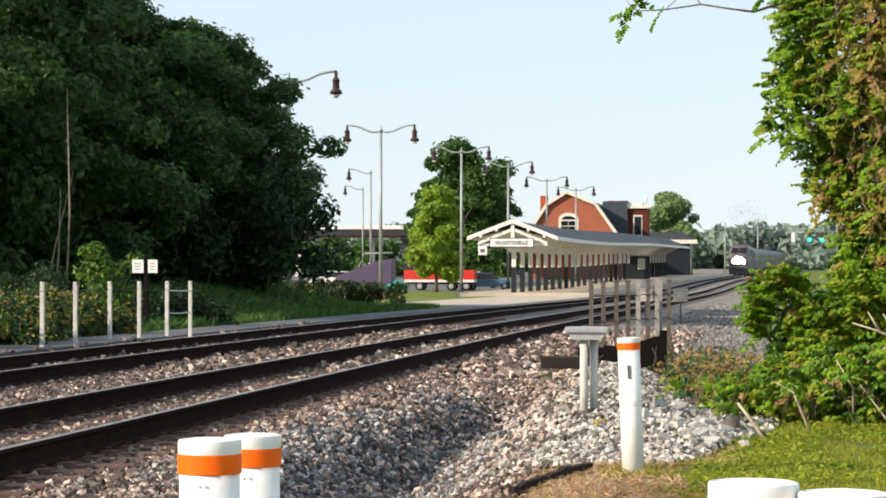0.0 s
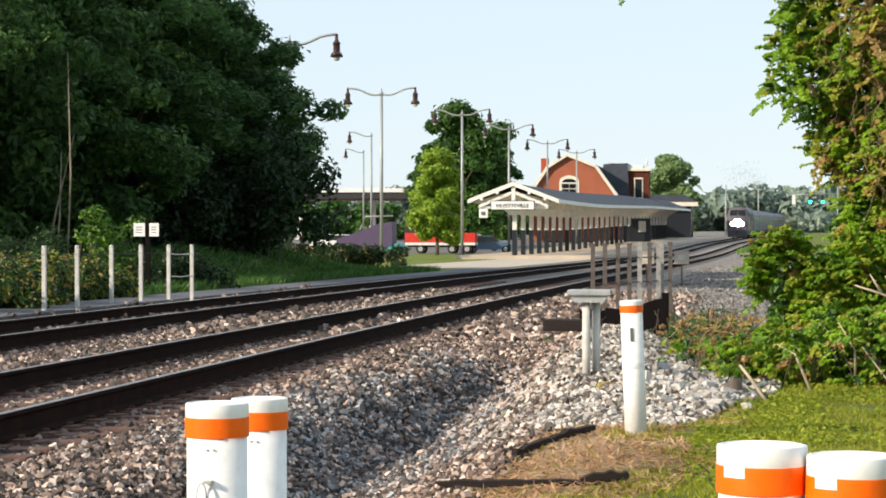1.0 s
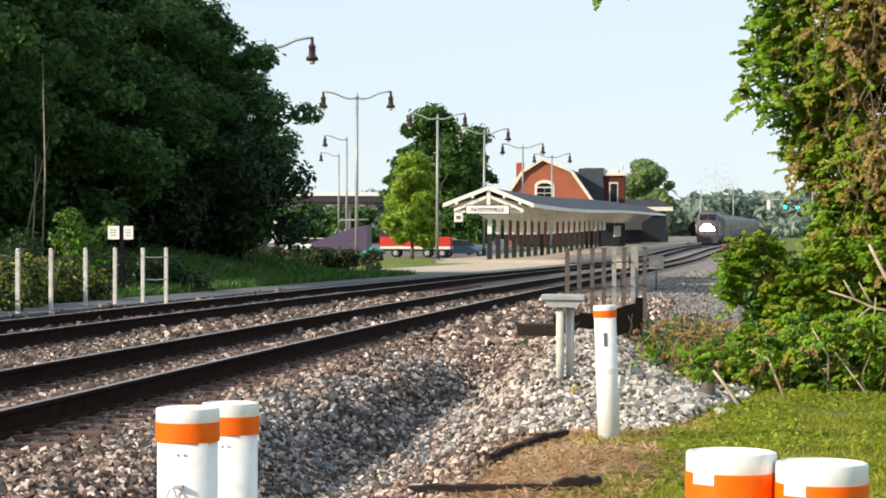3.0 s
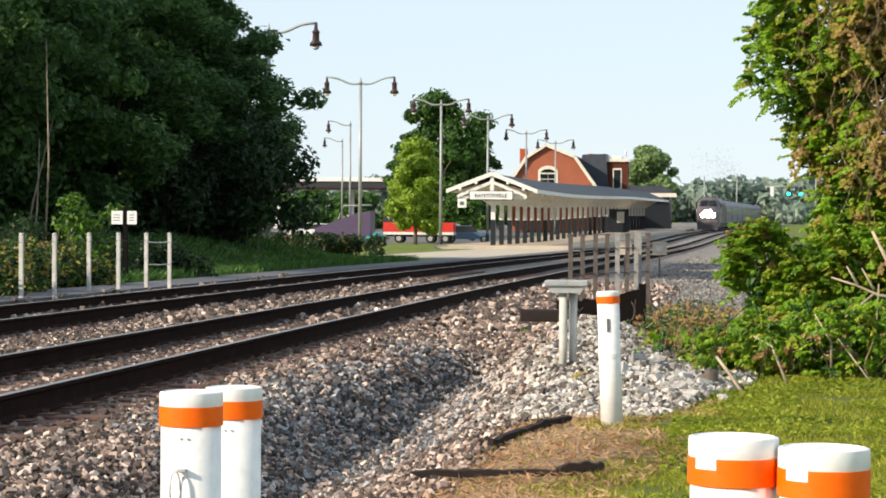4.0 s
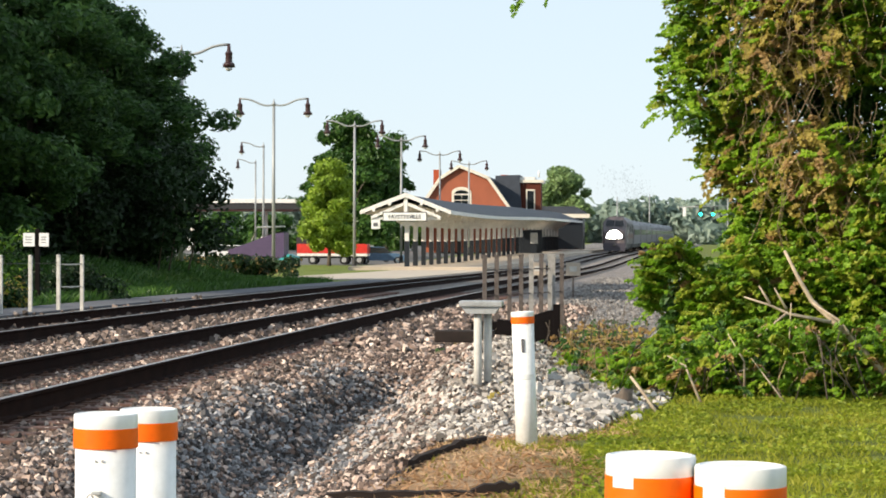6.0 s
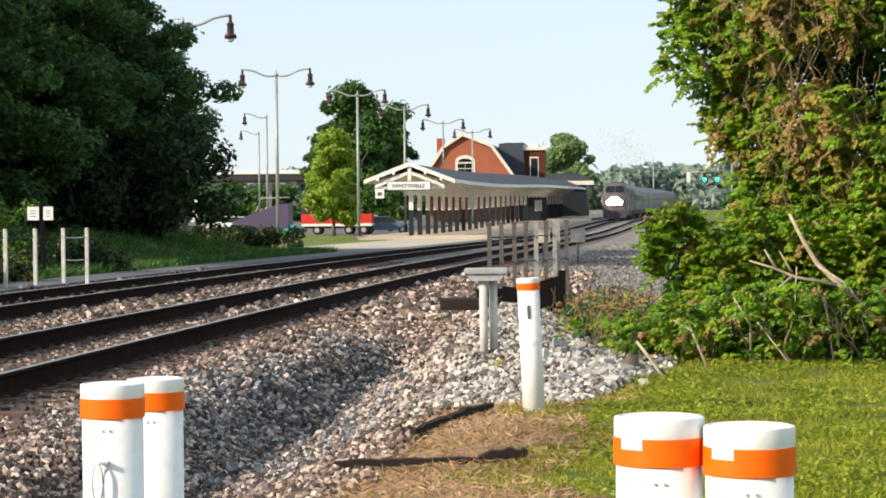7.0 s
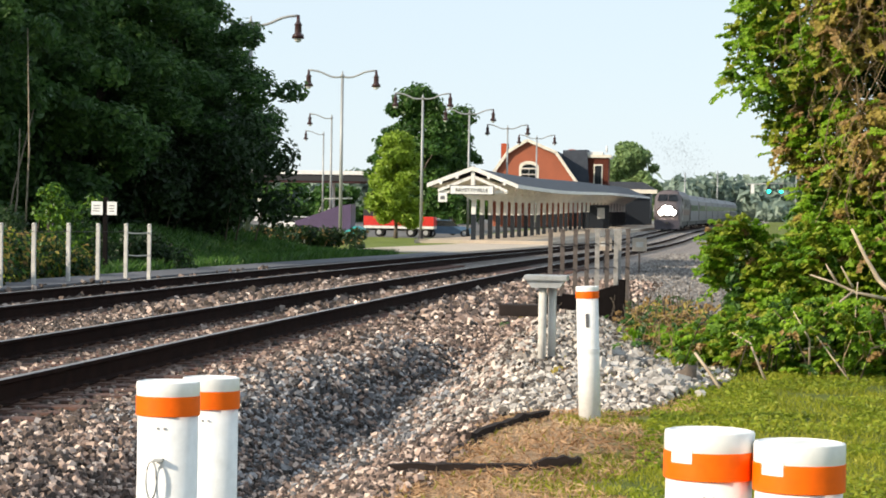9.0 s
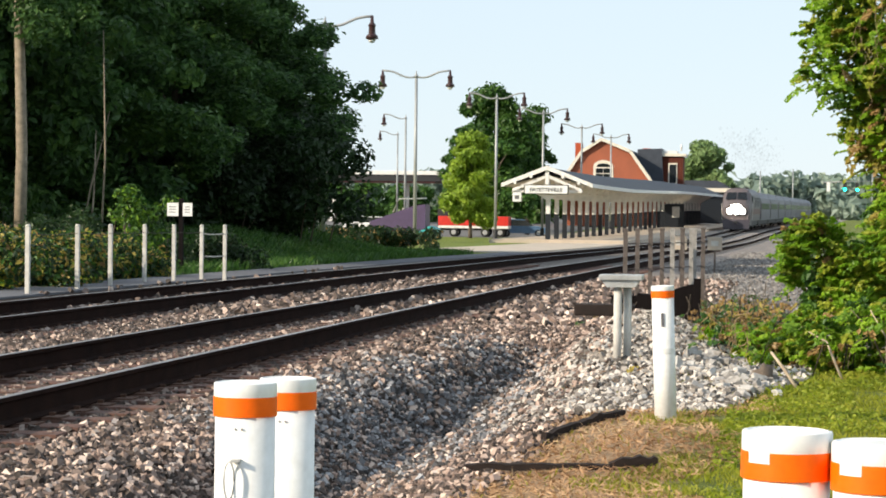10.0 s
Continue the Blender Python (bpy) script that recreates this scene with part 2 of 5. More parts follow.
# ---- mesh helpers ----
def mesh(name, verts, faces, mat=None, smooth=False):
    """A mesh from arrays; every face has as many corners as faces has columns."""
    v, f = np.asarray(verts, np.float32), np.asarray(faces, np.int32)
    me = bpy.data.meshes.new(name)
    me.vertices.add(len(v)), me.loops.add(f.size), me.polygons.add(len(f))
    me.vertices.foreach_set("co", v.ravel())
    me.loops.foreach_set("vertex_index", f.ravel())
    me.polygons.foreach_set("loop_start", np.arange(0, f.size, f.shape[1], dtype=np.int32))
    me.polygons.foreach_set("use_smooth", np.full(len(f), smooth, bool))
    me.update(calc_edges=True)
    if mat:
        me.materials.append(mat)
    return me


def part(name, bm, material, parent, label=""):
    """Links a bmesh as one mesh object under a thing or a part."""
    if isinstance(bm, bpy.types.Mesh):
        me = bm
    else:
        me = bpy.data.meshes.new(name)
        bmesh.ops.recalc_face_normals(bm, faces=bm.faces)
        bm.to_mesh(me)
        bm.free()
    if material and not me.materials:
        me.materials.append(material)
    ob = new(name, me)
    ob.parent = parent
    return tagged(ob, label)


def thing(name, m, label, category, group="", kind=""):
    ob = new(name)
    ob.matrix_basis = m
    ob.empty_display_size = 0.2
    return tagged(ob, label, category, group, kind)


def solo(name, bm, material, m, label, category, group="", kind=""):
    ob = part(name, bm, material, None)
    ob.matrix_basis = m
    return tagged(ob, label, category, group, kind)


def box(bm, x0, x1, y0, y1, z0, z1, bevel=0.0):
    r = bmesh.ops.create_cube(bm, size=1.0)
    for v in r["verts"]:
        v.co = Vector(((x0 + x1) / 2 + v.co.x * (x1 - x0), (y0 + y1) / 2 + v.co.y * (y1 - y0), (z0 + z1) / 2 + v.co.z * (z1 - z0)))
    if bevel:
        es = list({e for v in r["verts"] for e in v.link_edges})
        bmesh.ops.bevel(bm, geom=es, offset=bevel, segments=2, affect='EDGES', profile=0.7)
    return bm


def boxes(*dims, bevel=0.0):
    bm = bmesh.new()
    for d in dims:
        box(bm, *d, bevel=bevel)
    return bm


def tube(points, radii, sides=8, bm=None, caps=True):
    """A round rod through points with a radius at each."""
    bm = bm or bmesh.new()
    pts = [Vector(p) for p in points]
    rings = []
    for i, p in enumerate(pts):
        d = (pts[min(i + 1, len(pts) - 1)] - pts[max(i - 1, 0)]).normalized()
        a = d.cross(Vector((0, 0, 1)) if abs(d.z) < 0.9 else Vector((1, 0, 0))).normalized()
        b = d.cross(a)
        r = radii[i] if isinstance(radii, (list, tuple)) else radii
        rings.append([bm.verts.new(p + (a * math.cos(q) + b * math.sin(q)) * r) for q in (2 * math.pi * s / sides for s in range(sides))])
    for r0, r1 in zip(rings, rings[1:]):
        for s in range(sides):
            f = bm.faces.new((r0[s], r0[(s + 1) % sides], r1[(s + 1) % sides], r1[s]))
            f.smooth = True
    if caps:
        bm.faces.new(rings[0][::-1]), bm.faces.new(rings[-1])
    return bm


def lathe(profile, sides=24, bm=None):
    """A turned shape from (radius, height) pairs, from the bottom up."""
    bm = bm or bmesh.new()

    def ring(r, z):
        return [bm.verts.new((r * math.cos(2 * math.pi * s / sides), r * math.sin(2 * math.pi * s / sides), z)) for s in range(sides)]

    rings, pairs = [ring(*profile[0])], []
    turn = [math.atan2(b[1] - a[1], b[0] - a[0]) for a, b in zip(profile, profile[1:])]
    for i, p in enumerate(profile[1:]):
        rings.append(ring(*p))
        pairs.append((rings[-2], rings[-1]))
        if i + 1 < len(turn) and abs(turn[i + 1] - turn[i]) > 0.6:      # a crisp edge
            rings.append(ring(*p))
    for r0, r1 in pairs:
        for s in range(sides):
            f = bm.faces.new((r0[s], r0[(s + 1) % sides], r1[(s + 1) % sides], r1[s]))
            f.smooth = True
    bm.faces.new(rings[0][::-1]), bm.faces.new(rings[-1])
    return bm


def prism(outline, y0, y1, bm=None):
    """An outline in x and z, drawn out from y0 to y1."""
    bm = bm or bmesh.new()
    a = [bm.verts.new((x, y0, z)) for x, z in outline]
    b = [bm.verts.new((x, y1, z)) for x, z in outline]
    bm.faces.new(a), bm.faces.new(b[::-1])
    for i in range(len(a)):
        j = (i + 1) % len(a)
        bm.faces.new((a[i], b[i], b[j], a[j]))
    return bm


def sweep(section, stations):
    """A closed section (offset across, height) carried along stations of (x, y, z)."""
    n = len(section)
    v = [(x + o, y, z + h) for x, y, z in stations for o, h in section]
    f = [(i * n + s, i * n + (s + 1) % n, (i + 1) * n + (s + 1) % n, (i + 1) * n + s) for i in range(len(stations) - 1) for s in range(n)]
    return v, f


def soft(v, a, b):
    k = min(max((v - a) / (b - a), 0.0), 1.0)
    return k * k * (3 - 2 * k)


# ---- the line of the railway ----
def rail_x(y):
    """The near rail, across, at a distance y along the line."""
    c = min(y, 230.0)
    x = -5.215 + 0.0177 * c - 0.8182e-4 * c ** 2 + 3.81e-7 * c ** 3
    return x + (0.036 * (y - 230) if y > 230 else 0)


def rail_z(y):
    """The top of the rails."""
    c = min(max(y, 0.0), 195.0)
    return 0.361 - 0.001 * c - 0.857e-4 * c ** 2 + 2.889e-7 * c ** 3 + 0.26 * soft(y, 195, 265)


GAUGE, SPACING = 1.505, 3.90      # rail to rail, and from track to track
ALONG = [-12 + 2.0 * i for i in range(11)] + [9 + 0.6 * i for i in range(46)] + [38 + 2.0 * i for i in range(12)] + [60 + 6.0 * i for i in range(1, 40)] + [300 + 20.0 * i for i in range(1, 36)]


def ground_z(x, y):
    """The lie of the land: it follows the railway's grade; the tracks' bed stands on it."""
    z = rail_z(y)
    o = x - rail_x(y)
    left, right = z - 0.14, z - 0.34
    base = right + (left - right) * soft(-o, 2.5, 5.0)
    base += 0.06 * math.exp(-(((x + 0.82) / 0.6) ** 2 + ((y - 17.6) / 1.3) ** 2))
    base += 0.56 * math.exp(-(((x + 1.5) / 0.95) ** 2 + ((y - 25.0) / 3.4) ** 2))      # rubble mound by the box
    base += -0.42 * math.exp(-((o - 2.0) / (0.62 if o < 2.0 else 0.95)) ** 2) * soft(y, 9.0, 14.5) * (1 - soft(y, 26.0, 31.0))       # shallow dip at the foot of the bank
    base += 0.05 * noise.noise((x * 0.7, y * 0.5, 0)) * (1 if o > 1.5 or o < -8 else 0)
    base += 0.9 * soft(-o, 9.5, 14.0) * soft(y, 62, 75) * (1 - soft(y, 84, 96)) * soft(-o, 8, 12)
    return base


def bed_z(x, y):
    """The top of the ballast."""
    o, z = x - rail_x(y), rail_z(y)
    if o > 0.75:
        edge = soft(o, 0.72, 1.95)
        return (z - 0.255) * (1 - edge) + (ground_z(x, y) + 0.015) * edge
    if o < -(SPACING + GAUGE + 0.5):
        edge = soft(-o, SPACING + GAUGE + 0.5, SPACING + GAUGE + 1.5)
        return (z - 0.235) * (1 - edge) + (ground_z(x, y) + 0.01) * edge
    return z - 0.235


# ---- plants: builders ----
def leaf_mesh(name, centres, normals, size, mat, rng, fold=0.25, long=1.5):
    """Leaves as folded diamonds of two triangles each, set about the given centres."""
    n = len(centres)
    nrm = normals / (np.linalg.norm(normals, axis=1, keepdims=True) + 1e-9)
    ref = rng.normal(size=(n, 3))
    a = np.cross(nrm, ref)
    a /= np.linalg.norm(a, axis=1, keepdims=True) + 1e-9
    b = np.cross(nrm, a)
    s = size * rng.uniform(0.6, 1.4, (n, 1))
    tip, tail = centres + a * s * 0.5 * long, centres - a * s * 0.5 * long
    l, r = centres + b * s * 0.45 + nrm * s * fold, centres - b * s * 0.45 + nrm * s * fold
    v = np.stack([tail, r, tip, l], 1).reshape(-1, 3)
    i = np.arange(n)[:, None] * 4
    f = np.concatenate([i + [0, 1, 2], i + [0, 2, 3]], 0)
    return mesh(name, v, f, mat)


def clump_cloud(clumps, per, rng, flat=0.85):
    """Points and outward normals scattered in clumps of (x, y, z, radius), denser towards the rim."""
    c = np.asarray(clumps, float)
    k = np.repeat(np.arange(len(c)), np.maximum(8, (per * (c[:, 3] / c[:, 3].mean()) ** 2)).astype(int))
    d = rng.normal(size=(len(k), 3))
    d /= np.linalg.norm(d, axis=1, keepdims=True)
    r = rng.uniform(0.25, 1.0, (len(k), 1)) ** 0.6 * rng.choice([1.0, 1.0, 1.0, 1.22], (len(k), 1))
    p = c[k, :3] + d * r * c[k, 3:4] * [1, 1, flat]
    return p, d + rng.normal(size=d.shape) * 0.55 + [0, 0, 0.35]


def crown_clumps(rng, count, rx, ry, z0, z1, rad, full=0.75):
    """Clump centres in an uneven crown: boughs of different reach, each a string of clumps, with gaps between them."""
    out = []
    boughs = max(7, count // 5)
    for b in range(boughs):
        h = (b + rng.uniform(0.15, 0.85)) / boughs
        wide = math.sin(math.pi * (0.16 + 0.78 * h)) ** full * rng.uniform(0.80, 1.08)
        a = b * 2.4 + rng.normal() * 0.5
        dx, dy = math.cos(a), math.sin(a)
        for u in np.linspace(0.25, 1.0, 5):
            k = u * wide
            out.append((dx * k * rx + rng.normal() * rad * 0.35, dy * k * ry + rng.normal() * rad * 0.35,
                        z0 + (z1 - z0) * h + 0.35 * rad * (1 - u) * 2 - rad * 0.5 + rng.normal() * rad * 0.2, rad * rng.uniform(0.55, 1.1) * (1.2 - 0.5 * u)))
    out.append((0, 0, z1 - rad * 0.7, rad * 0.8))
    return out


def limbs(rng, height, radius, targets, sway=0.3, start=0.3):
    """A tapered, slightly bent trunk with boughs that reach towards some of the clumps."""
    bm = bmesh.new()
    axis = [(sway * math.sin(2.3 * k) * k, sway * math.sin(1.7 * k + 1) * k, height * k) for k in (0, 0.12, 0.3, 0.5, 0.7, 0.88)]
    tube(axis, [radius * 1.35, radius, radius * 0.85, radius * 0.62, radius * 0.4, radius * 0.12], 9, bm)
    for x, y, z, r in targets:
        k = min(max(z / height - 0.22 - 0.1 * rng.random(), start * 0.6), 0.8)
        s = Vector((sway * math.sin(2.3 * k) * k, sway * math.sin(1.7 * k + 1) * k, height * k))
        e = Vector((x, y, z))
        mid = s.lerp(e, 0.5) + Vector((rng.normal() * 0.15, rng.normal() * 0.15, 0.25))
        tube([s, mid, e], [radius * 0.34 * (1 - k * 0.6), radius * 0.2, radius * 0.05], 6, bm)
    return bm


def tree(name, m, height, rx, trunk, leaves, per, size, count, rad, mat, seed, label, low=0.28, group="", full=0.75):
    rng = np.random.default_rng(seed)
    t = thing(name, m, label, "tree", group)
    cl = crown_clumps(rng, count, rx, rx, height * low, height, rad, full)
    part("trunk", limbs(rng, height * 0.9, trunk, cl[:: max(1, len(cl) // 14)]), M["bark"], t)
    p, n = clump_cloud(cl, per, rng, 0.78)
    part("crown", leaf_mesh("crown", p, n, size, M[mat], rng), M[mat], t, leaves)
    return t


def bush(name, m, clumps, per, size, mats, seed, label, category="shrub", stems=0):
    """A shrub: stems, and a leaf mass for each of its kinds of leaf."""
    rng = np.random.default_rng(seed)
    t = thing(name, m, label, category)
    if stems:
        bm = bmesh.new()
        pick = [clumps[i] for i in rng.choice(len(clumps), min(stems, len(clumps)), replace=False)]
        for x, y, z, r in pick:
            b = Vector((x * 0.75 + rng.normal() * 0.1, y * 0.75 + rng.normal() * 0.1, 0.0))
            tube([b, b.lerp(Vector((x, y, z)), 0.5) + Vector((rng.normal() * 0.1, 0, 0.1)), (x, y, z)], [0.03, 0.02, 0.006], 5, bm)
        tagged(part("stem", bm, M["bark"], t), kind="stuff")
    for i, (mat, share) in enumerate(mats):
        p, n = clump_cloud(clumps, per * share, rng)
        part("leaves", leaf_mesh("leaves", p, n, size, M[mat], rng), M[mat], t)
    return t


# ---- ground ----
def build_ground():
    xs = np.concatenate([np.array([-2500, -1200, -600, -300, -160, -100, -70, -50, -40]), np.arange(-34, -12, 2.0), np.arange(-12, -4, 0.8), np.arange(-4, 4, 0.25), np.arange(4, 12, 1.0),
                         np.array([12, 16, 22, 30, 45, 70, 110, 200, 400, 900, 2500])])
    ys = np.concatenate([np.array([-400, -150, -60, -25, -10]), np.arange(0, 10, 1.0), np.arange(10, 30, 0.3), np.arange(30, 60, 1.0), np.arange(60, 130, 3.0), np.arange(130, 340, 10.0),
                         np.array([360, 420, 500, 600, 800, 1200, 2000, 4000])])
    nx = len(xs)
    v = [(x, y, ground_z(x, y) - (0.15 if -6.6 < x - rail_x(y) < 2.9 else 0.0)) for y in ys for x in xs]
    f = [(j * nx + i, j * nx + i + 1, (j + 1) * nx + i + 1, (j + 1) * nx + i) for j in range(len(ys) - 1) for i in range(nx - 1)]
    k = Mat("ground", 0.95, 0, 0.2)
    pos = k.node("ShaderNodeSeparateXYZ", Vector=k.place()).outputs
    wob = k.math('MULTIPLY', k.math('SUBTRACT', k.noise(0.9, 4), 0.5), 1.6)
    gx = k.math('ADD', pos[0], wob)
    grass = k.ramp(k.noise(2.4, 5), (0.3, (0.055, 0.085, 0.012)), (0.55, (0.12, 0.16, 0.022)), (0.75, (0.22, 0.22, 0.05)))
    grass = k.mix(0.35, grass, k.ramp(k.noise(40, 3), (0.3, (0.05, 0.06, 0.015)), (0.7, (0.26, 0.26, 0.08))))
    dirt = k.ramp(k.noise(5, 6, 0.7), (0.3, (0.17, 0.10, 0.052)), (0.5, (0.33, 0.21, 0.11)), (0.72, (0.46, 0.34, 0.22)))
    dirt = k.mix(0.4, dirt, k.ramp(k.noise(70, 3), (0.35, (0.10, 0.065, 0.04)), (0.65, (0.55, 0.45, 0.33))))
    gravel = k.ramp(k.noise(28, 6, 0.75), (0.32, (0.09, 0.083, 0.077)), (0.5, (0.20, 0.186, 0.172)), (0.68, (0.33, 0.305, 0.28)))
    c = k.mix(k.smooth(gx, -0.95, -0.35), dirt, grass)
    # gravel road on the field side of the line, far on
    far = k.math('MULTIPLY', k.smooth(pos[1], 24.0, 30.0), k.math('SUBTRACT', 1.0, k.smooth(gx, 0.4, 1.6)))
    c = k.mix(far, c, gravel)
    left = k.math('SUBTRACT', 1.0, k.smooth(gx, -12.6, -11.4))
    lawn = k.ramp(k.noise(0.8, 5), (0.3, (0.09, 0.13, 0.02)), (0.7, (0.20, 0.23, 0.045)))
    lot = k.math('MULTIPLY', k.smooth(pos[1], 196.0, 199.0), k.math('SUBTRACT', 1.0, k.smooth(pos[0], -21.0, -20.0)))
    c = k.mix(left, c, k.mix(lot, lawn, (0.16, 0.155, 0.15)))
    k.color(c)
    k.bump(k.noise(35, 5, 0.7), 0.6, 0.03)
    g = new("ground", mesh("ground", v, f, k.m, True))
    tagged(g, "trackside ground of grass, straw, dirt and gravel", "ground", kind="structure")


build_ground()


# ---- ballast ----
def ballast_bed():
    offs = [3.4, 3.2, 3.0, 2.8, 2.6, 2.4, 2.2, 2.0, 1.8, 1.6, 1.4, 1.2, 1.0, 0.75, 0.5, 0.2, -0.4, -0.8, -1.2, -1.7, -2.2, -2.8, -3.4, -4.0, -4.6, -5.2, -5.7, -6.0, -6.4, -6.9]
    v = [(rail_x(y) + o, y, bed_z(rail_x(y) + o, y) - 0.005) for y in ALONG for o in offs]
    n = len(offs)
    f = [(j * n + i, j * n + i + 1, (j + 1) * n + i + 1, (j + 1) * n + i) for j in range(len(ALONG) - 1) for i in range(n - 1)]
    k = Mat("ballast_ground", 0.95, 0, 0.2)
    # Shade in the gaps between stones is put into this dark bed colour.
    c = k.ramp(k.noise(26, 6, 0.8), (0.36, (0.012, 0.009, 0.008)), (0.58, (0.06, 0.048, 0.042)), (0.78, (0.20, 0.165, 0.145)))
    stone_tone_far = k.ramp(k.noise(9, 6, 0.8), (0.32, (0.13, 0.115, 0.105)), (0.5, (0.27, 0.24, 0.22)), (0.7, (0.42, 0.385, 0.35)))
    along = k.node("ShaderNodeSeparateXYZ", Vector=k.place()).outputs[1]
    c = k.mix(k.smooth(along, 46.0, 62.0), c, stone_tone_far)      # beyond the loose stones the bed takes their mean tone
    c = k.mix(k.math('MULTIPLY', k.noise(0.8, 3), 0.3), c, (0.17, 0.125, 0.095))
    k.color(c)
    k.bump(k.noise(24, 5, 0.8), 1.0, 0.05)
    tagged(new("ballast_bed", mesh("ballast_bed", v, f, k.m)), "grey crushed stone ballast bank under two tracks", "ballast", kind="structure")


ballast_bed()


def stones(name, pts, sizes, mat, seed, label):
    """Angular stones, each a knocked-about block of eight corners, resting at the given points."""
    rng = np.random.default_rng(seed)
    n = len(pts)
    base = np.array([(x, y, z) for z in (-1, 1) for y in (-1, 1) for x in (-1, 1)], float) * 0.5
    v = base[None] * (1 + rng.uniform(-0.45, 0.25, (n, 8, 3)))
    v *= sizes[:, None, None] * rng.uniform(0.65, 1.25, (n, 1, 3))
    q = rng.normal(size=(n, 4))
    q /= np.linalg.norm(q, axis=1, keepdims=True)
    w, x, y, z = q.T
    rot = np.stack([1 - 2 * (y * y + z * z), 2 * (x * y - z * w), 2 * (x * z + y * w), 2 * (x * y + z * w), 1 - 2 * (x * x + z * z), 2 * (y * z - x * w),
                    2 * (x * z - y * w), 2 * (y * z + x * w), 1 - 2 * (x * x + y * y)], 1).reshape(n, 3, 3)
    v = np.einsum('nij,nkj->nki', rot, v) + pts[:, None, :]
    quad = np.array([(0, 2, 3, 1), (4, 5, 7, 6), (0, 1, 5, 4), (2, 6, 7, 3), (0, 4, 6, 2), (1, 3, 7, 5)])
    f = (np.arange(n)[:, None, None] * 8 + quad[None]).reshape(-1, 4)
    return tagged(new(name, mesh(name, v.reshape(-1, 3), f, mat)), label, "gravel", kind="stuff")


def block_mesh(seed):
    """One broken block of unit size with chipped corners."""
    rng = np.random.default_rng(700 + seed)
    bm = bmesh.new()
    bmesh.ops.create_cube(bm, size=1.0)
    for v in bm.verts:
        v.co += Vector(rng.uniform(-0.2, 0.2, 3))
    bmesh.ops.bevel(bm, geom=bm.edges[:], offset=0.06, segments=1, affect='EDGES')
    bmesh.ops.triangulate(bm, faces=bm.faces)
    me = bpy.data.meshes.new("stone")
    bm.to_mesh(me), bm.free()
    me.materials.append(M["block"])
    return me


def scatter_ballast():
    rng = np.random.default_rng(5)
    pts, sizes, dirty, dip_shade = [], [], [], []
    for y0, y1, dens, size in ((10.5, 20.0, 980, 0.032), (20.0, 32.0, 500, 0.039), (32.0, 60.0, 80, 0.07)):
        count = int((y1 - y0) * 10.2 * dens)
        ys = rng.uniform(y0, y1, count)
        os = rng.uniform(-7.0, 3.4, count)
        for y, o in zip(ys, os):
            x = rail_x(y) + o
            if x < -0.36 * y - 0.3 or (o > 2.6 and rng.random() < (o - 2.6) / 0.8):
                continue
            if min(abs(o), abs(o + GAUGE), abs(o + SPACING), abs(o + SPACING + GAUGE)) < 0.10:
                continue
            if o < -SPACING - GAUGE - 0.1 and rng.random() < (0.5 if y < 12 else 0.96):
                continue
            if 0.1 < o < 0.62 and rng.random() < 0.6 * (1 - o):
                continue
            s = size * rng.uniform(0.65, 1.45)
            pts.append((x, y, bed_z(x, y) + s * rng.uniform(-0.15, 0.75)))
            sizes.append(s)
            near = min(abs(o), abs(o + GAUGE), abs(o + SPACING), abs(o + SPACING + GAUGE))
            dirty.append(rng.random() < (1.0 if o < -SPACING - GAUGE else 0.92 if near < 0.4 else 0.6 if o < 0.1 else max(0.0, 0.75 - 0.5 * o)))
            # Stones that carry the dip's shade in their colour, by chance and place.
            dip_shade.append(rng.random() < 0.62 * soft(o + 0.5 * noise.noise((x * 0.9, y * 0.5, 6)), 0.75, 1.3) * (1 - soft(o + 0.6 * noise.noise((x, y * 0.6, 12)), 2.2, 2.9)) * soft(y, 14.5, 18.0) * (1 - soft(y, 27.0, 30.0)))
    road, rsize = [], []
    for i in range(10000):      # loose stone on the gravel road
        y = 26 + 110 * rng.random() ** 1.5
        x = rail_x(y) + rng.uniform(1.2 if y > 58 else 2.6, 6.5)
        s = rng.uniform(0.035, 0.065) * (1 + y / 150)
        road.append((x, y, ground_z(x, y) + s * 0.10))
        rsize.append(s)
    stones("road_gravel", np.array(road), np.array(rsize), M["roadstone"], 8, "loose grey gravel on the service road")
    pts, sizes, dip_shade = np.array(pts), np.array(sizes), np.array(dip_shade)
    dirty = np.array(dirty) & ~dip_shade
    stones("ballast_stones", pts[~dirty & ~dip_shade], sizes[~dirty & ~dip_shade], M["ballast"], 6, "angular pale grey and tan ballast stones along the rails")
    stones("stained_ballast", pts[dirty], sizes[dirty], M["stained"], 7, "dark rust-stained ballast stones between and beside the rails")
    stones("clean_ballast", pts[dip_shade], sizes[dip_shade], M["shadestone"], 9, "blue-grey ballast stones, coloured for shade in the dip below the bank")
    # pale rubble heap at the culvert
    pts, sizes = [], []
    for i in range(13000):
        a, r = rng.uniform(0, 2 * math.pi), math.sqrt(rng.random())
        x, y = -1.35 + (1.55 + 0.25 * math.sin(3 * a)) * r * math.cos(a), 22.3 + (4.0 + 0.4 * math.sin(5 * a)) * r * math.sin(a)
        if x < rail_x(y) + 2.35:
            continue
        s = rng.uniform(0.030, 0.058)
        pts.append((x, y, ground_z(x, y) + s * rng.uniform(-0.1, 0.7)))
        sizes.append(s)
    heap = stones("rubble_heap", np.array(pts), np.array(sizes), M["rubble"], 7, "heap of pale broken stone beside the culvert")
    # larger blocks on its face, singly
    shapes = [block_mesh(q) for q in range(7)]
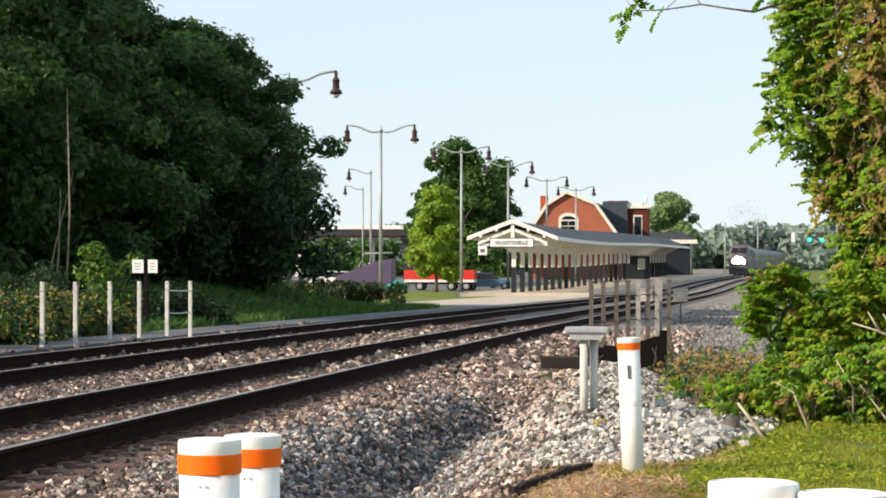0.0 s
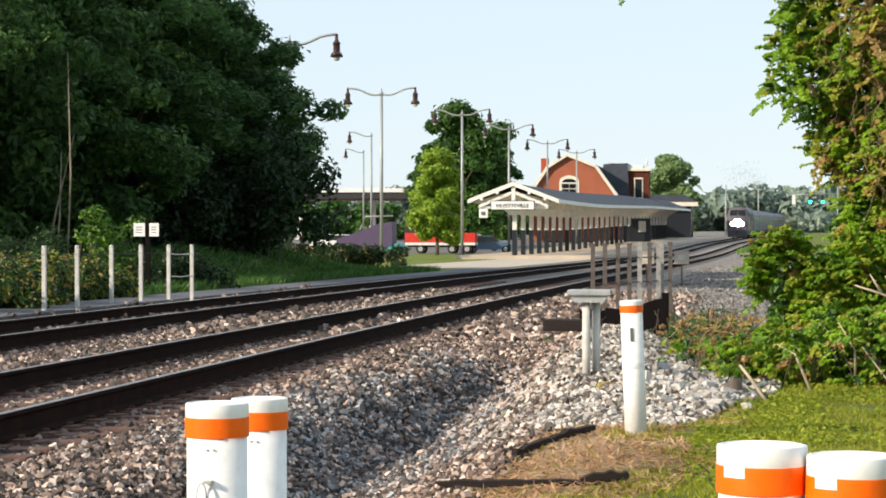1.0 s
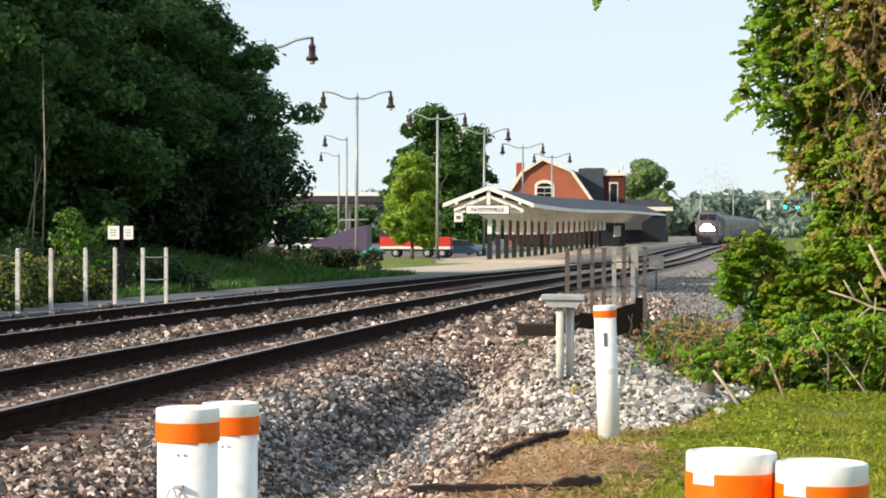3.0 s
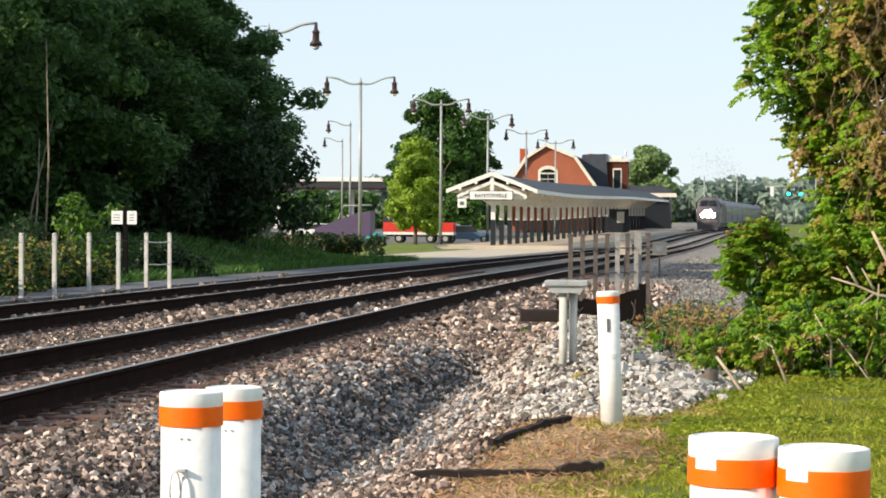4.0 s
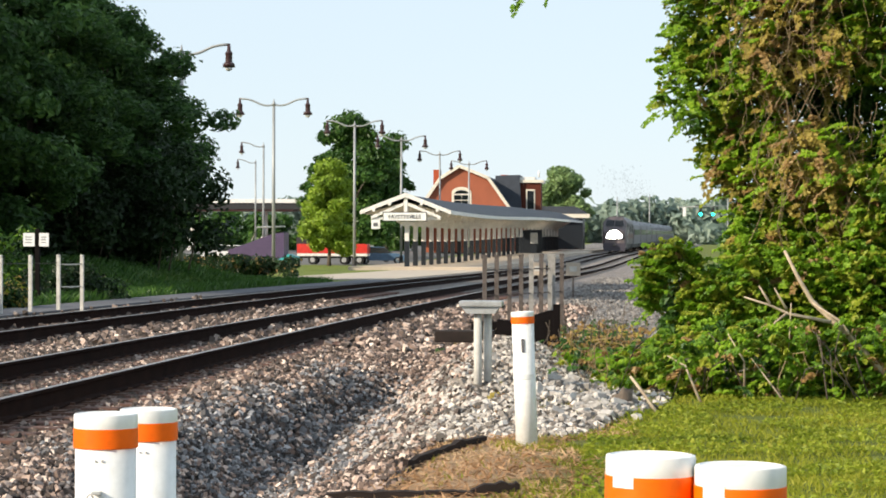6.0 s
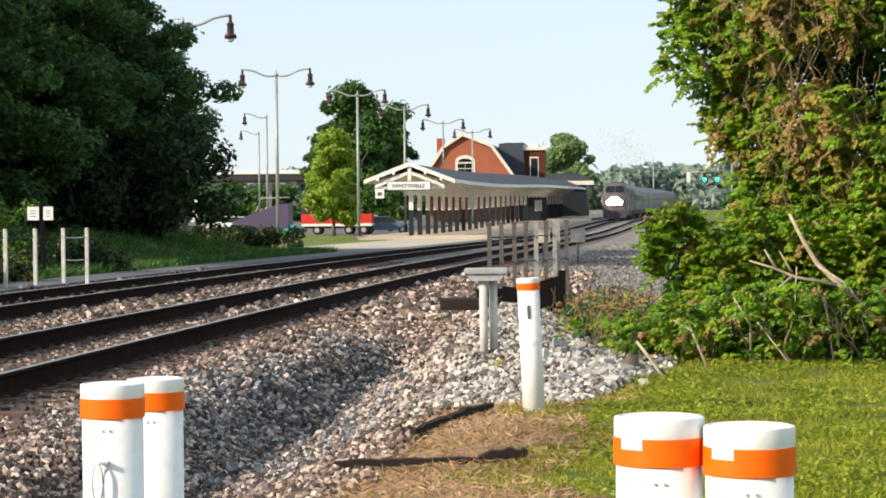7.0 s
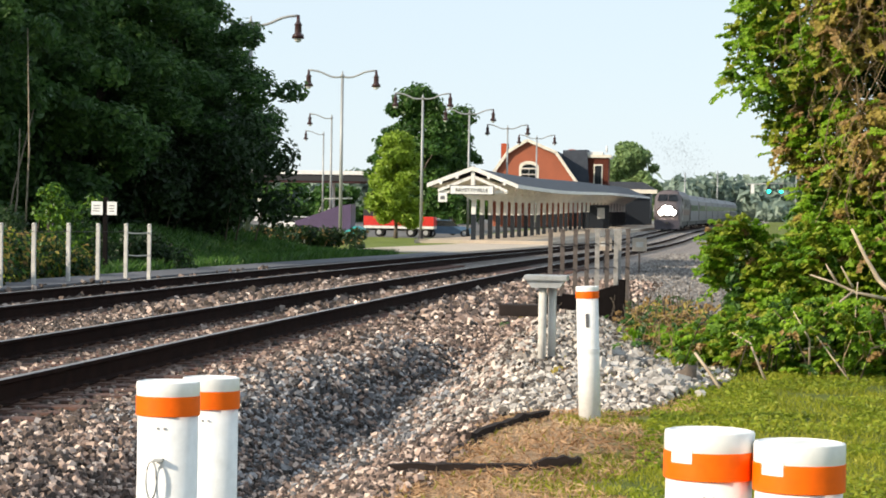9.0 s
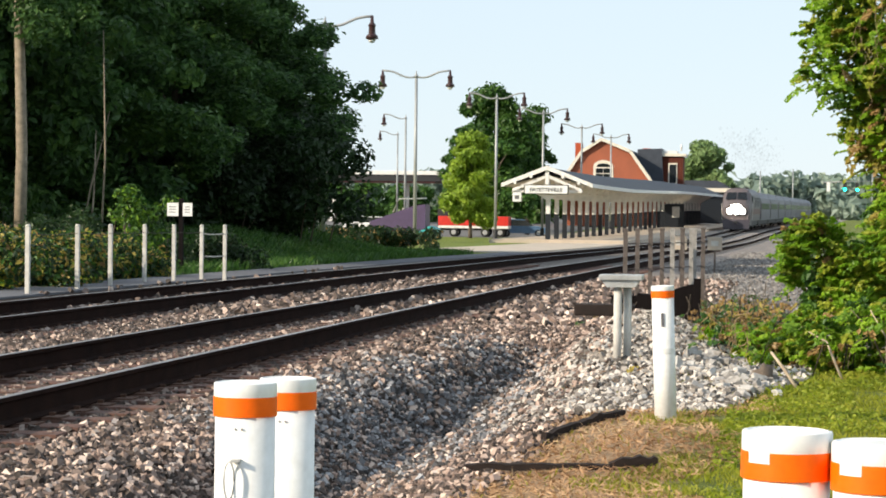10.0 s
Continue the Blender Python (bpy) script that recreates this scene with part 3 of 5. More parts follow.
    for i in range(290):
        if i < 215:
            x, y, s = rng.uniform(-2.2, -0.25), rng.uniform(18.9, 23.5), rng.uniform(0.05, 0.085)
        else:
            x, y, s = rng.normal(-0.42, 0.26), rng.normal(21.6, 0.8), rng.uniform(0.06, 0.13)
        if ((x + 1.3) / 1.45) ** 2 + ((y - 22.0) / 3.6) ** 2 > 1:
            continue
        o = new("stone", shapes[i % 7])
        o.parent = heap
        o.matrix_basis = pose(x, y, ground_z(x, y) + s * 0.32, rng.uniform(0, 360), rng.uniform(0, 360), rng.uniform(0, 360)) @ Matrix.Diagonal((s, s * rng.uniform(0.6, 1.0), s * rng.uniform(0.5, 0.9), 1))


scatter_ballast()


# ---- tracks ----
def build_track(first, name_label):
    t = thing("railway_track", Matrix(), name_label, "track", "tracks", "structure")
    head = [(-0.036, -0.002), (-0.036, -0.03), (-0.009, -0.045), (-0.009, -0.15), (-0.07, -0.166), (-0.07, -0.18), (0.07, -0.18), (0.07, -0.166), (0.009, -0.15), (0.009, -0.045), (0.036, -0.03), (0.036, -0.002)]
    cap = [(-0.034, -0.004), (-0.027, 0.0), (0.027, 0.0), (0.034, -0.004)]
    for o in (first, first - GAUGE):
        st = [(rail_x(y) + o, y, rail_z(y)) for y in ALONG]
        v, f = sweep(head, st)
        r = part("rail", mesh("rail", v, f, M["rail"]), None, t, "rust-brown steel rail")
        v, f = sweep(cap, st)
        part("running_surface", mesh("running_surface", v, f, M["railtop"]), None, r, "polished steel rail head")
    bm = boxes((-1.3, 1.3, -0.115, 0.115, -0.385, -0.20), bevel=0.012)
    tie = bpy.data.meshes.new("tie")
    bm.to_mesh(tie), bm.free()
    tie.materials.append(M["tie"])
    bm = boxes((-0.2, 0.2, -0.10, 0.10, -0.20, -0.183), (-0.12, -0.08, -0.05, -0.02, -0.19, -0.16), (0.08, 0.12, 0.02, 0.05, -0.19, -0.16))
    plate = bpy.data.meshes.new("tie_plate")
    bm.to_mesh(plate), bm.free()
    plate.materials.append(M["plate"])
    rng = np.random.default_rng(int(100 - first * 10))
    y = 8.0
    while y < 75:
        slope = (rail_x(y + 1) - rail_x(y - 1)) / 2
        o = new("tie", tie)
        o.parent = t
        o.matrix_basis = pose(rail_x(y) + first - GAUGE / 2 + rng.normal() * 0.03, y, rail_z(y) + 0.012, 0, 0, -math.degrees(slope) + rng.normal() * 0.8)
        if y < 32:
            for k in (0, -GAUGE):
                p = new("tie_plate", plate)
                p.parent = t
                p.matrix_basis = pose(rail_x(y) + first + k, y, rail_z(y) + 0.006)
        y += 0.53 + rng.normal() * 0.02


build_track(0.0, "railway track with rusty rails on dark timber ties")
build_track(-SPACING, "second railway track with rusty rails, along the platform")


# ---- left side: path, posts, sign ----
def strip(name, x_in, x_out, y0, y1, lift, mat, label, cat, thick=0.12):
    ys = np.linspace(y0, y1, 40)
    st = [(rail_x(y), y, rail_z(y)) for y in ys]
    sec = [(x_in, lift), (x_out, lift), (x_out, lift - thick), (x_in, lift - thick)]
    v, f = sweep(sec, st)
    f = [(0, 1, 2, 3)] + f + [tuple(len(v) - 4 + i for i in (3, 2, 1, 0))]
    tagged(new(name, mesh(name, v, f, mat)), label, cat, kind="structure")


strip("path", -6.9, -8.3, 30, 103.9, -0.10, M["asphalt"], "grey asphalt path along the far track", "path")
strip("apron", -7.4, -13.6, 104, 161.5, -0.09, M["concrete"], "pale concrete apron in front of the platform", "pavement")
strip("platform", -7.5, -17.0, 161.5, 335, 0.13, M["concrete"], "pale concrete station platform", "platform", 0.5)


def fence_post(m):
    t = thing("fence_post", m, "weathered grey steel post beside the far track", "post", "posts beside the track")
    part("shaft", boxes((-0.036, 0.036, -0.036, 0.036, -0.2, 1.08), bevel=0.01), M["greypost"], t)
    part("cap", lathe([(0.04, 1.075), (0.043, 1.09), (0.034, 1.115)], 10), M["greypost"], t)
    return t


POSTS = [(-11.77, 36.1), (-11.84, 39.0), (-11.87, 41.1), (-11.87, 43.4), (-11.72, 45.0), (-11.49, 46.3), (-11.23, 47.2)]
for x, y in POSTS:
    fence_post(pose(x, y, ground_z(x, y) + 0.02))
wire = thing("fence_wire", Matrix(), "thin wire strung between grey posts", "wire")
for (x0, y0), (x1, y1) in zip(POSTS, POSTS[1:]):
    for h in ((0.98,) if y0 < 46 else (0.95, 0.5)):
        a, b = Vector((x0, y0, ground_z(x0, y0) + h)), Vector((x1, y1, ground_z(x1, y1) + h))
        part("strand", tube([a, a.lerp(b, 0.5) - Vector((0, 0, 0.015)), b], 0.005 if y0 < 46 else 0.013, 5), M["rustpost"] if y0 < 46 else M["greypost"], wire)


def track_sign(m):
    t = thing("track_sign", m, "two small white notice plates on a dark post", "sign")
    part("post", boxes((-0.05, 0.05, -0.05, 0.05, -0.1, 1.72), bevel=0.01), M["darkiron"], t)
    for x0, x1 in ((-0.31, -0.05), (0.05, 0.27)):
        p = part("plate", boxes((x0, x1, -0.075, -0.055, 1.32, 1.62), bevel=0.006), M["signwhite"], t, "small white plate")
        for z in (1.40, 1.46, 1.52):
            part("text_bar", boxes((x0 + 0.05, x1 - 0.06, -0.079, -0.0755, z, z + 0.018)), M["inkmark"], p)


track_sign(pose(-13.38, 52.0, ground_z(-13.38, 52.0)))


# ---- marker pipes ----
def marker_pipe(m, r, height, tilt, notch, eyelet, tag=""):
    t = thing("marker_pipe", m @ pose(0, 0, 0, *tilt), "white plastic marker pipe with an orange band" + tag, "marker post", "white marker pipes")
    z = height
    part("shaft", lathe([(r * 0.955, -0.15), (r * 0.955, z - 0.03)], 32), M["pvc"], t)
    part("cap", lathe([(r * 1.0, z - 0.085), (r * 1.0, z - 0.005), (r * 0.985, z), (r * 0.90, z + 0.0015), (r * 0.86, z - 0.001), (r * 0.05, z - 0.001)], 32), M["pvc"], t, "white plastic cap")
    part("band", lathe([(r * 1.0, z - 0.088), (r * 1.012, z - 0.087), (r * 1.012, z - 0.037), (r * 1.0, z - 0.036)], 32), M["orange"], t, "orange reflective band")
    if notch:
        bm = bmesh.new()
        ring = [(r * 1.018 * math.sin(a), -r * 1.018 * math.cos(a)) for a in np.linspace(-0.95, -0.38, 6)]
        lo = [bm.verts.new((x, y, z - 0.056)) for x, y in ring]
        hi = [bm.verts.new((x, y, z - 0.03)) for x, y in ring]
        for i in range(5):
            bm.faces.new((lo[i], lo[i + 1], hi[i + 1], hi[i]))
        part("label", bm, M["signwhite"], t, "small white sticker")
    part("joint", lathe([(r * 0.955, z - 0.50), (r * 0.985, z - 0.498), (r * 0.985, z - 0.46), (r * 0.955, z - 0.458)], 32), M["pvc"], t)
    for a in (-0.1, 0.12):
        b = boxes((-0.0025, 0.0025, -0.003, 0.003, -0.0025, 0.0025))
        bmesh.ops.translate(b, verts=b.verts, vec=(r * 0.957 * math.sin(a), -r * 0.957 * math.cos(a), z - 0.118))
        part("screw", b, M["galv"], t)
    if eyelet:
        a = -0.05 if eyelet > 0 else -0.9
        x, y = r * 0.95 * math.sin(a), -r * 0.95 * math.cos(a)
        for zz in (z - 0.200, z - 0.305):
            part("staple", boxes((x - 0.012, x + 0.012, y - 0.022, y + 0.004, zz - 0.004, zz + 0.004), bevel=0.002), M["galv"], t, "bent steel staple")
        pts = [(x - 0.016 + 0.014 * math.cos(q), y - 0.018, z - 0.252 + 0.050 * math.sin(q)) for q in np.linspace(0, 2 * math.pi, 13)]
        part("ring", tube(pts, 0.0028, 5), M["galv"], t, "hanging steel ring")
    return t


marker_pipe(pose(-1.405, 6.15, -0.02), 0.084, 1.143, (0, 0, 0), False, 1)
marker_pipe(pose(-1.405, 6.70, -0.02), 0.082, 1.115, (0, 0, 0), False, -1)
marker_pipe(pose(0.011, 4.45, -0.02), 0.0845, 1.207, (0, 0.3, 0), True, 0, " and a small sticker")
marker_pipe(pose(0.176, 4.40, -0.02), 0.0845, 1.194, (0, 0.3, 0), True, 0, " and a small sticker")
far_pipe = marker_pipe(pose(-0.834, 17.64, 0.02), 0.086, 1.0, (0, -2.1, 0), False, 0, ", leaning by the rubble")
part("code_mark", boxes((-0.012, 0.012, -0.0865, -0.0815, 0.70, 0.80)), M["inkmark"], far_pipe, "grey printed code as a bar")


# ---- junction box, bridge rail, culvert ----
def junction_box(m):
    t = thing("junction_box", m, "grey steel cable box on two galvanised pipes", "box")
    part("lid", boxes((-0.20, 0.20, -0.16, 0.16, 0.615, 0.665), bevel=0.012), M["galv"], t)
    part("tray", prism([(-0.18, 0.615), (-0.13, 0.55), (0.13, 0.55), (0.18, 0.615)], -0.13, 0.13), M["galv"], t)
    for x, y in ((-0.03, -0.04), (0.055, 0.06)):
        part("leg", tube([(x, y, -0.25), (x, y, 0.56)], 0.038, 12), M["greypost"], t, "galvanised standing pipe")


junction_box(pose(-1.465, 22.0, 0.31))


def bridge_rail():
    t = thing("bridge_railing", pose(0, 0, 0), "row of weathered steel guard posts at a small culvert", "railing")
    spots = [(-2.62, 40.2, 0), (-2.44, 40.6, 0), (-2.24, 41.0, 0), (-2.06, 41.4, 0), (-1.90, 41.8, 1), (-1.74, 42.2, 0), (-1.60, 42.6, 2), (-1.52, 41.9, 2), (-1.41, 43.2, 0)]
    for i, (x, y, kind) in enumerate(spots):
        b = ground_z(x, y) - 0.1
        w = 0.040 if kind else 0.038
        bm = boxes((x - w, x + w, y - 0.008, y + 0.008, b, 1.22 + 0.02 * math.sin(i * 2.1)), (x - w, x - w + 0.014, y, y + 0.07, b, 1.21))
        part("post", bm, M["ironpale"] if kind else M["rustpost"], t, "pale grey post" if kind else "")
        part("post_tip", boxes((x - w * 1.25, x + w * 1.25, y - 0.014, y + 0.014, 1.20, 1.24), bevel=0.006), M["ironpale"] if kind else M["rustpost"], t)
    for k, (dx, z) in enumerate(((0, 0.98), (0, 0.55))):
        pts = [(x, y + 0.05, z) for x, y, kind in spots if kind == 0]
        part("rail", tube(pts, 0.012, 6), M["rustpost"], t)


bridge_rail()


def culvert():
    t = thing("culvert_headwall", Matrix(), "dark timber and steel culvert headwall behind the rubble", "headwall")
    part("cross_beam", boxes((-2.25, -1.60, 26.0, 26.3, 0.40, 0.53), bevel=0.02), M["timber"], t, "dark weathered timber beam")
    part("wing_wall", prism([(-1.62, -0.1), (-0.98, -0.1), (-0.92, 0.74), (-1.05, 0.72), (-1.42, 0.60), (-1.62, 0.62)], 27.0, 27.25), M["darkiron"], t, "dark steel wing wall")
    part("back_wall", boxes((-2.0, -1.1, 28.2, 28.4, -0.1, 0.55), bevel=0.02), M["darkiron"], t)
    part("post", boxes((-0.98, -0.90, 26.98, 27.06, -0.1, 0.80), bevel=0.01), M["darkiron"], t)


culvert()


def trackside_sign(m, w):
    t = thing("trackside_sign", m, "small pale square sign on a dark post beside the track", "sign", "pale square signs")
    part("post", boxes((-0.03, 0.03, 0.0, 0.05, -0.3, 0.98), bevel=0.006), M["rustpost"], t)
    p = part("plate", boxes((-w, w, -0.03, -0.005, 0.62, 1.02), bevel=0.01), M["concrete"], t)
    part("mark", boxes((-w * 0.5, w * 0.5, -0.034, -0.0305, 0.75, 0.9)), M["greypost"], p)


for sx, sy in ((-3.05, 72.0), (-2.0, 72.0)):
    trackside_sign(pose(sx, sy, ground_z(sx, sy) + 0.1), 0.22)


def plank(x, y, length, thick, turn, rise, label, seed):
    """A rotten board: split and frayed along its top edge, one end lifted off the ground."""
    bm = bmesh.new()
    n = 14
    rng = np.random.default_rng(seed)
    top = [(-length / 2 + length * i / n, thick * (0.25 + 0.75 * math.sin(math.pi * (0.06 + 0.84 * i / n)) ** 0.6 + 0.14 * rng.normal())) for i in range(n + 1)]
    bot = [(u, -thick * 0.5 + 0.008 * rng.normal()) for u, _ in top]
    prism(bot + top[::-1], -0.02, 0.02, bm)
    for v in bm.verts:
        v.co.y += 0.006 * noise.noise(v.co * 9)
    solo("old_plank", bm, M["timber"], pose(x, y, ground_z(x, y) + 0.035, 8, -rise, turn), label, "plank", "old planks")


plank(-1.40, 17.2, 1.38, 0.040, 70, 3.0, "dark rotten timber lying in the straw", 3)
plank(-1.43, 14.50, 0.98, 0.026, 3, 0.5, "dark rotten timber half buried in straw", 4)
plank(-0.88, 14.52, 0.30, 0.044, 12, 4.0, "short dark timber offcut in the straw", 5)


# ---- left wood ----
LEFT = [(-18.7, 86, 7.4, 3.2, 2), (-18.7, 81, 8.9, 4.0, 1), (-19.4, 75, 8.8, 4.0, 2), (-20.8, 69, 11.4, 4.3, 3), (-22.4, 64, 14.5, 4.6, 1), (-25.0, 61, 14.0, 4.8, 2), (-28.0, 72, 15.5, 5.0, 3),
        (-25.0, 82, 14.0, 4.4, 1), (-31.0, 84, 16.0, 5.4, 2), (-34.0, 66, 15.0, 5.4, 3), (-28.5, 58, 13.0, 4.6, 3), (-28.0, 93, 13.5, 4.2, 2), (-36.0, 78, 16.0, 5.6, 1)]
master = {}
for x, y, h, r, kind in LEFT:
    if kind not in master:
        master[kind] = tree("broadleaf_tree", pose(x, y, ground_z(x, y), 0, 0, 40 * kind), 14.0, 4.8, 0.24, "dense deep green leaves", 235, 0.19, 150, 1.2, "leafdark", 20 + kind,
                            "tall broadleaf tree in a dense dark green wood", 0.10, "trees of the wood")
        master[kind].scale = (r / 4.8, r / 4.8, h / 14.0)
    else:
        o = copy_thing(master[kind], pose(x, y, ground_z(x, y), 0, 0, x * 37 + y * 11))
        o.scale = (r / 4.8, r / 4.8, h / 14.0)



def pale_trunk_tree(m):
    """A straight bare trunk with its crown high above the undergrowth."""
    rng = np.random.default_rng(29)
    t = thing("pale_trunk_tree", m, "tree with a pale bare trunk at the wood's edge", "tree")
    part("trunk", tube([(0, 0, -0.2), (0.05, 0, 3.0), (-0.05, 0, 6.5), (0.05, 0, 10.0), (0, 0, 13.5)], [0.17, 0.145, 0.13, 0.10, 0.04], 10), M["palebark"], t, "pale bare trunk")
    cl = crown_clumps(rng, 60, 2.6, 2.6, 6.6, 14.5, 0.9)
    for x, y, z, r in cl[::9]:
        part("bough", tube([(0, 0, z - 0.9), (x * 0.5, y * 0.5, z - 0.3), (x, y, z)], [0.05, 0.035, 0.012], 6), M["bark"], t)
    p, n = clump_cloud(cl, 260, rng, 0.7)
    part("crown", leaf_mesh("crown", p, n, 0.12, M["leafdark"], rng), M["leafdark"], t, "deep green leaves")


pale_trunk_tree(pose(-19.3, 58.5, ground_z(-19.3, 58.5)))
for pts in ([(-17.9, 61.0, 0.0), (-17.75, 60.9, 3.0), (-17.8, 60.8, 6.2)], [(-19.3, 63.5, 0.0), (-18.9, 63.4, 2.0), (-18.3, 63.2, 4.2)], [(-18.7, 62.5, 0.0), (-18.5, 62.4, 1.8), (-18.45, 62.4, 3.6)]):
    solo("bare_sapling", tube(pts, [0.032, 0.026, 0.012], 7), M["palebark"], Matrix.Translation((0, 0, ground_z(pts[0][0], pts[0][1]))), "thin pale bare sapling stem in front of the wood", "sapling", "bare saplings")
rngu = np.random.default_rng(77)
# Understorey and weeds use the darkened leaves; shade is painted in.
for i in range(16):
    x, y = -16.6 - i * 1.05 + rngu.normal() * 0.6, 79 - i * 1.3 + rngu.normal() * 1.5
    w, h = 2.2, rngu.uniform(2.6, 4.2)
    cl = [(np.clip(rngu.normal() * 0.55, -0.9, 0.9) * w, rngu.normal() * w * 0.4, h * (0.1 + 0.85 * rngu.random()), 0.75 * rngu.uniform(0.7, 1.3)) for _ in range(24)]
    bush("understorey_shrub", pose(x, y, ground_z(x, y)), cl, 270, 0.15, (("leafshade", 1.0),), 260 + i, "dark green understorey shrub in the wood", "shrub", 6)
for i, (x, y, w, h) in enumerate(((-17.0, 55, 2.6, 1.3), (-15.4, 50.5, 1.6, 0.7), (-17.8, 50.0, 1.8, 0.9), (-14.3, 57, 1.6, 0.9), (-20.5, 57, 3.0, 1.8), (-13.9, 48.0, 1.0, 0.6), (-15.2, 44.5, 1.4, 0.85), (-14.3, 45.4, 1.0, 0.6), (-16.4, 47.5, 1.3, 0.85), (-13.5, 38.0, 0.9, 0.8), (-13.3, 40.4, 0.8, 0.65), (-13.6, 42.6, 0.9, 0.7), (-14.9, 37.0, 1.1, 1.0), (-15.2, 40.6, 1.2, 0.9))):
    cl = [(rngu.normal() * w * 0.55, rngu.normal() * w * 0.45, h * (0.15 + 0.8 * rngu.random() ** 1.3), 0.42 * rngu.uniform(0.7, 1.3)) for _ in range(26)]
    bush("undergrowth_shrub", pose(x, y, ground_z(x, y)), cl, 240, 0.075, (("leafshade", 0.5), ("leafmid", 0.3), ("leafolive", 0.20), ("leafyellow", 0.05), ("leafdry", 0.03)) if i in (1, 2, 5) or i > 5 else (("leafshade", 0.6),), 300 + i,
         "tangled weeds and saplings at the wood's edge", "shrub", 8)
for i, (x, y) in enumerate(((-19.6, 118), (-21.6, 121), (-23.6, 124), (-18.4, 112))):
    cl = [(rngu.normal() * 0.9, rngu.normal() * 0.7, 0.1 + 0.8 * rngu.random(), 0.35) for _ in range(26)]
    bush("weed_clump", pose(x, y, ground_z(x, y)), cl, 110, 0.14, (("leafshade", 0.8), ("leafdry", 0.08)), 360 + i, "tall dark weeds with reddish seed heads by the path", "weeds", 8)
cl = [(rngu.normal() * 0.26, rngu.normal() * 0.25, 0.5 + 1.35 * rngu.random(), 0.25) for _ in range(22)]
bush("sapling", pose(-14.8, 53.6, ground_z(-14.8, 53.6)), cl, 60, 0.085, (("leafmid", 0.7), ("leafvine", 0.3)), 340, "green sapling at the edge of the wood", "sapling", 7)


def blades(name, spots, height, width, mat, seed, label, cat="grass"):
    """Grass as tapered blades of two triangles, bent over at the tip."""
    rng = np.random.default_rng(seed)
    p = np.asarray(spots)
    n = len(p)
    a = rng.uniform(0, 2 * math.pi, n)
    h = height * rng.uniform(0.4, 1.35, n)
    side = np.stack([np.cos(a), np.sin(a), np.zeros(n)], 1) * width * rng.uniform(0.6, 1.4, (n, 1))
    lean = rng.normal(size=(n, 3)) * [0.4, 0.4, 0] * h[:, None]
    tip = p + lean + np.stack([np.zeros(n), np.zeros(n), h], 1)
    mid = p + lean * 0.35 + np.stack([np.zeros(n), np.zeros(n), h * 0.6], 1)
    v = np.stack([p - side, p + side, mid + side * 0.6, tip], 1).reshape(-1, 3)
    i = np.arange(n)[:, None] * 4
    f = np.concatenate([i + [0, 1, 2], i + [0, 2, 3]], 0)
    return tagged(new(name, mesh(name, v, f, mat)), label, cat, kind="stuff")


def grasses():
    rng = np.random.default_rng(9)
    s, d = [], []
    for i in range(75000):
        y = 11.5 + 15 * rng.random() ** 1.2
        x = rng.uniform(-1.9, 0.12 * y + 0.5)
        edge = -0.75 + 0.35 * math.sin(y * 1.7) + 0.3 * noise.noise((x, y, 3))
        if x > edge or rng.random() < 0.05:
            if noise.noise((x * 1.3, y * 1.1, 8)) > -0.32 + 0.1 * rng.random():
                s.append((x, y, ground_z(x, y) - 0.005))
        if x < edge + 0.5 and x > rail_x(y) + 2.2 and rng.random() < 0.55:
            d.append((x, y, ground_z(x, y)))
    blades("grass", s, 0.045, 0.005, M["grass"], 10, "short sunlit yellow-green grass")
    q, c = np.array(d) + [0, 0, 0.012], np.random.default_rng(11)
    q[:, 2] += c.uniform(-0.006, 0.02, len(q))
    o = new("straw", leaf_mesh("straw", q, c.normal(size=q.shape) * 0.35 + [0, 0, 1], 0.013, M["straw"], c, 0.1, 7.0))
    tagged(o, "dry tan straw and leaf litter", "straw", kind="stuff")
    p, c = [], np.random.default_rng(14)
    for i in range(26000):
        y = 12 + 13 * c.random()
        x = c.uniform(-0.4, 0.11 * y + 0.4)
        if noise.noise((x * 1.6, y * 1.2, 21)) > -0.05:
            p.append((x, y, ground_z(x, y) + c.uniform(0.01, 0.05)))
    p = np.array(p)
    o = new("ground_weeds", leaf_mesh("ground_weeds", p, c.normal(size=p.shape) * 0.5 + [0, 0, 1], 0.028, M["leafyellow"], c))
    tagged(o, "small sunlit clover and weeds in the grass", "weeds", kind="stuff")
    s = []
    for i in range(46000):
        y = 50 + 46 * rng.random()
        x = rail_x(y) - rng.uniform(8.4, 16.0)
        s.append((x, y, ground_z(x, y) - 0.02))
    blades("tall_grass", s, 0.24, 0.013, M["leafmid"], 12, "long shaded grass below the wood")


grasses()


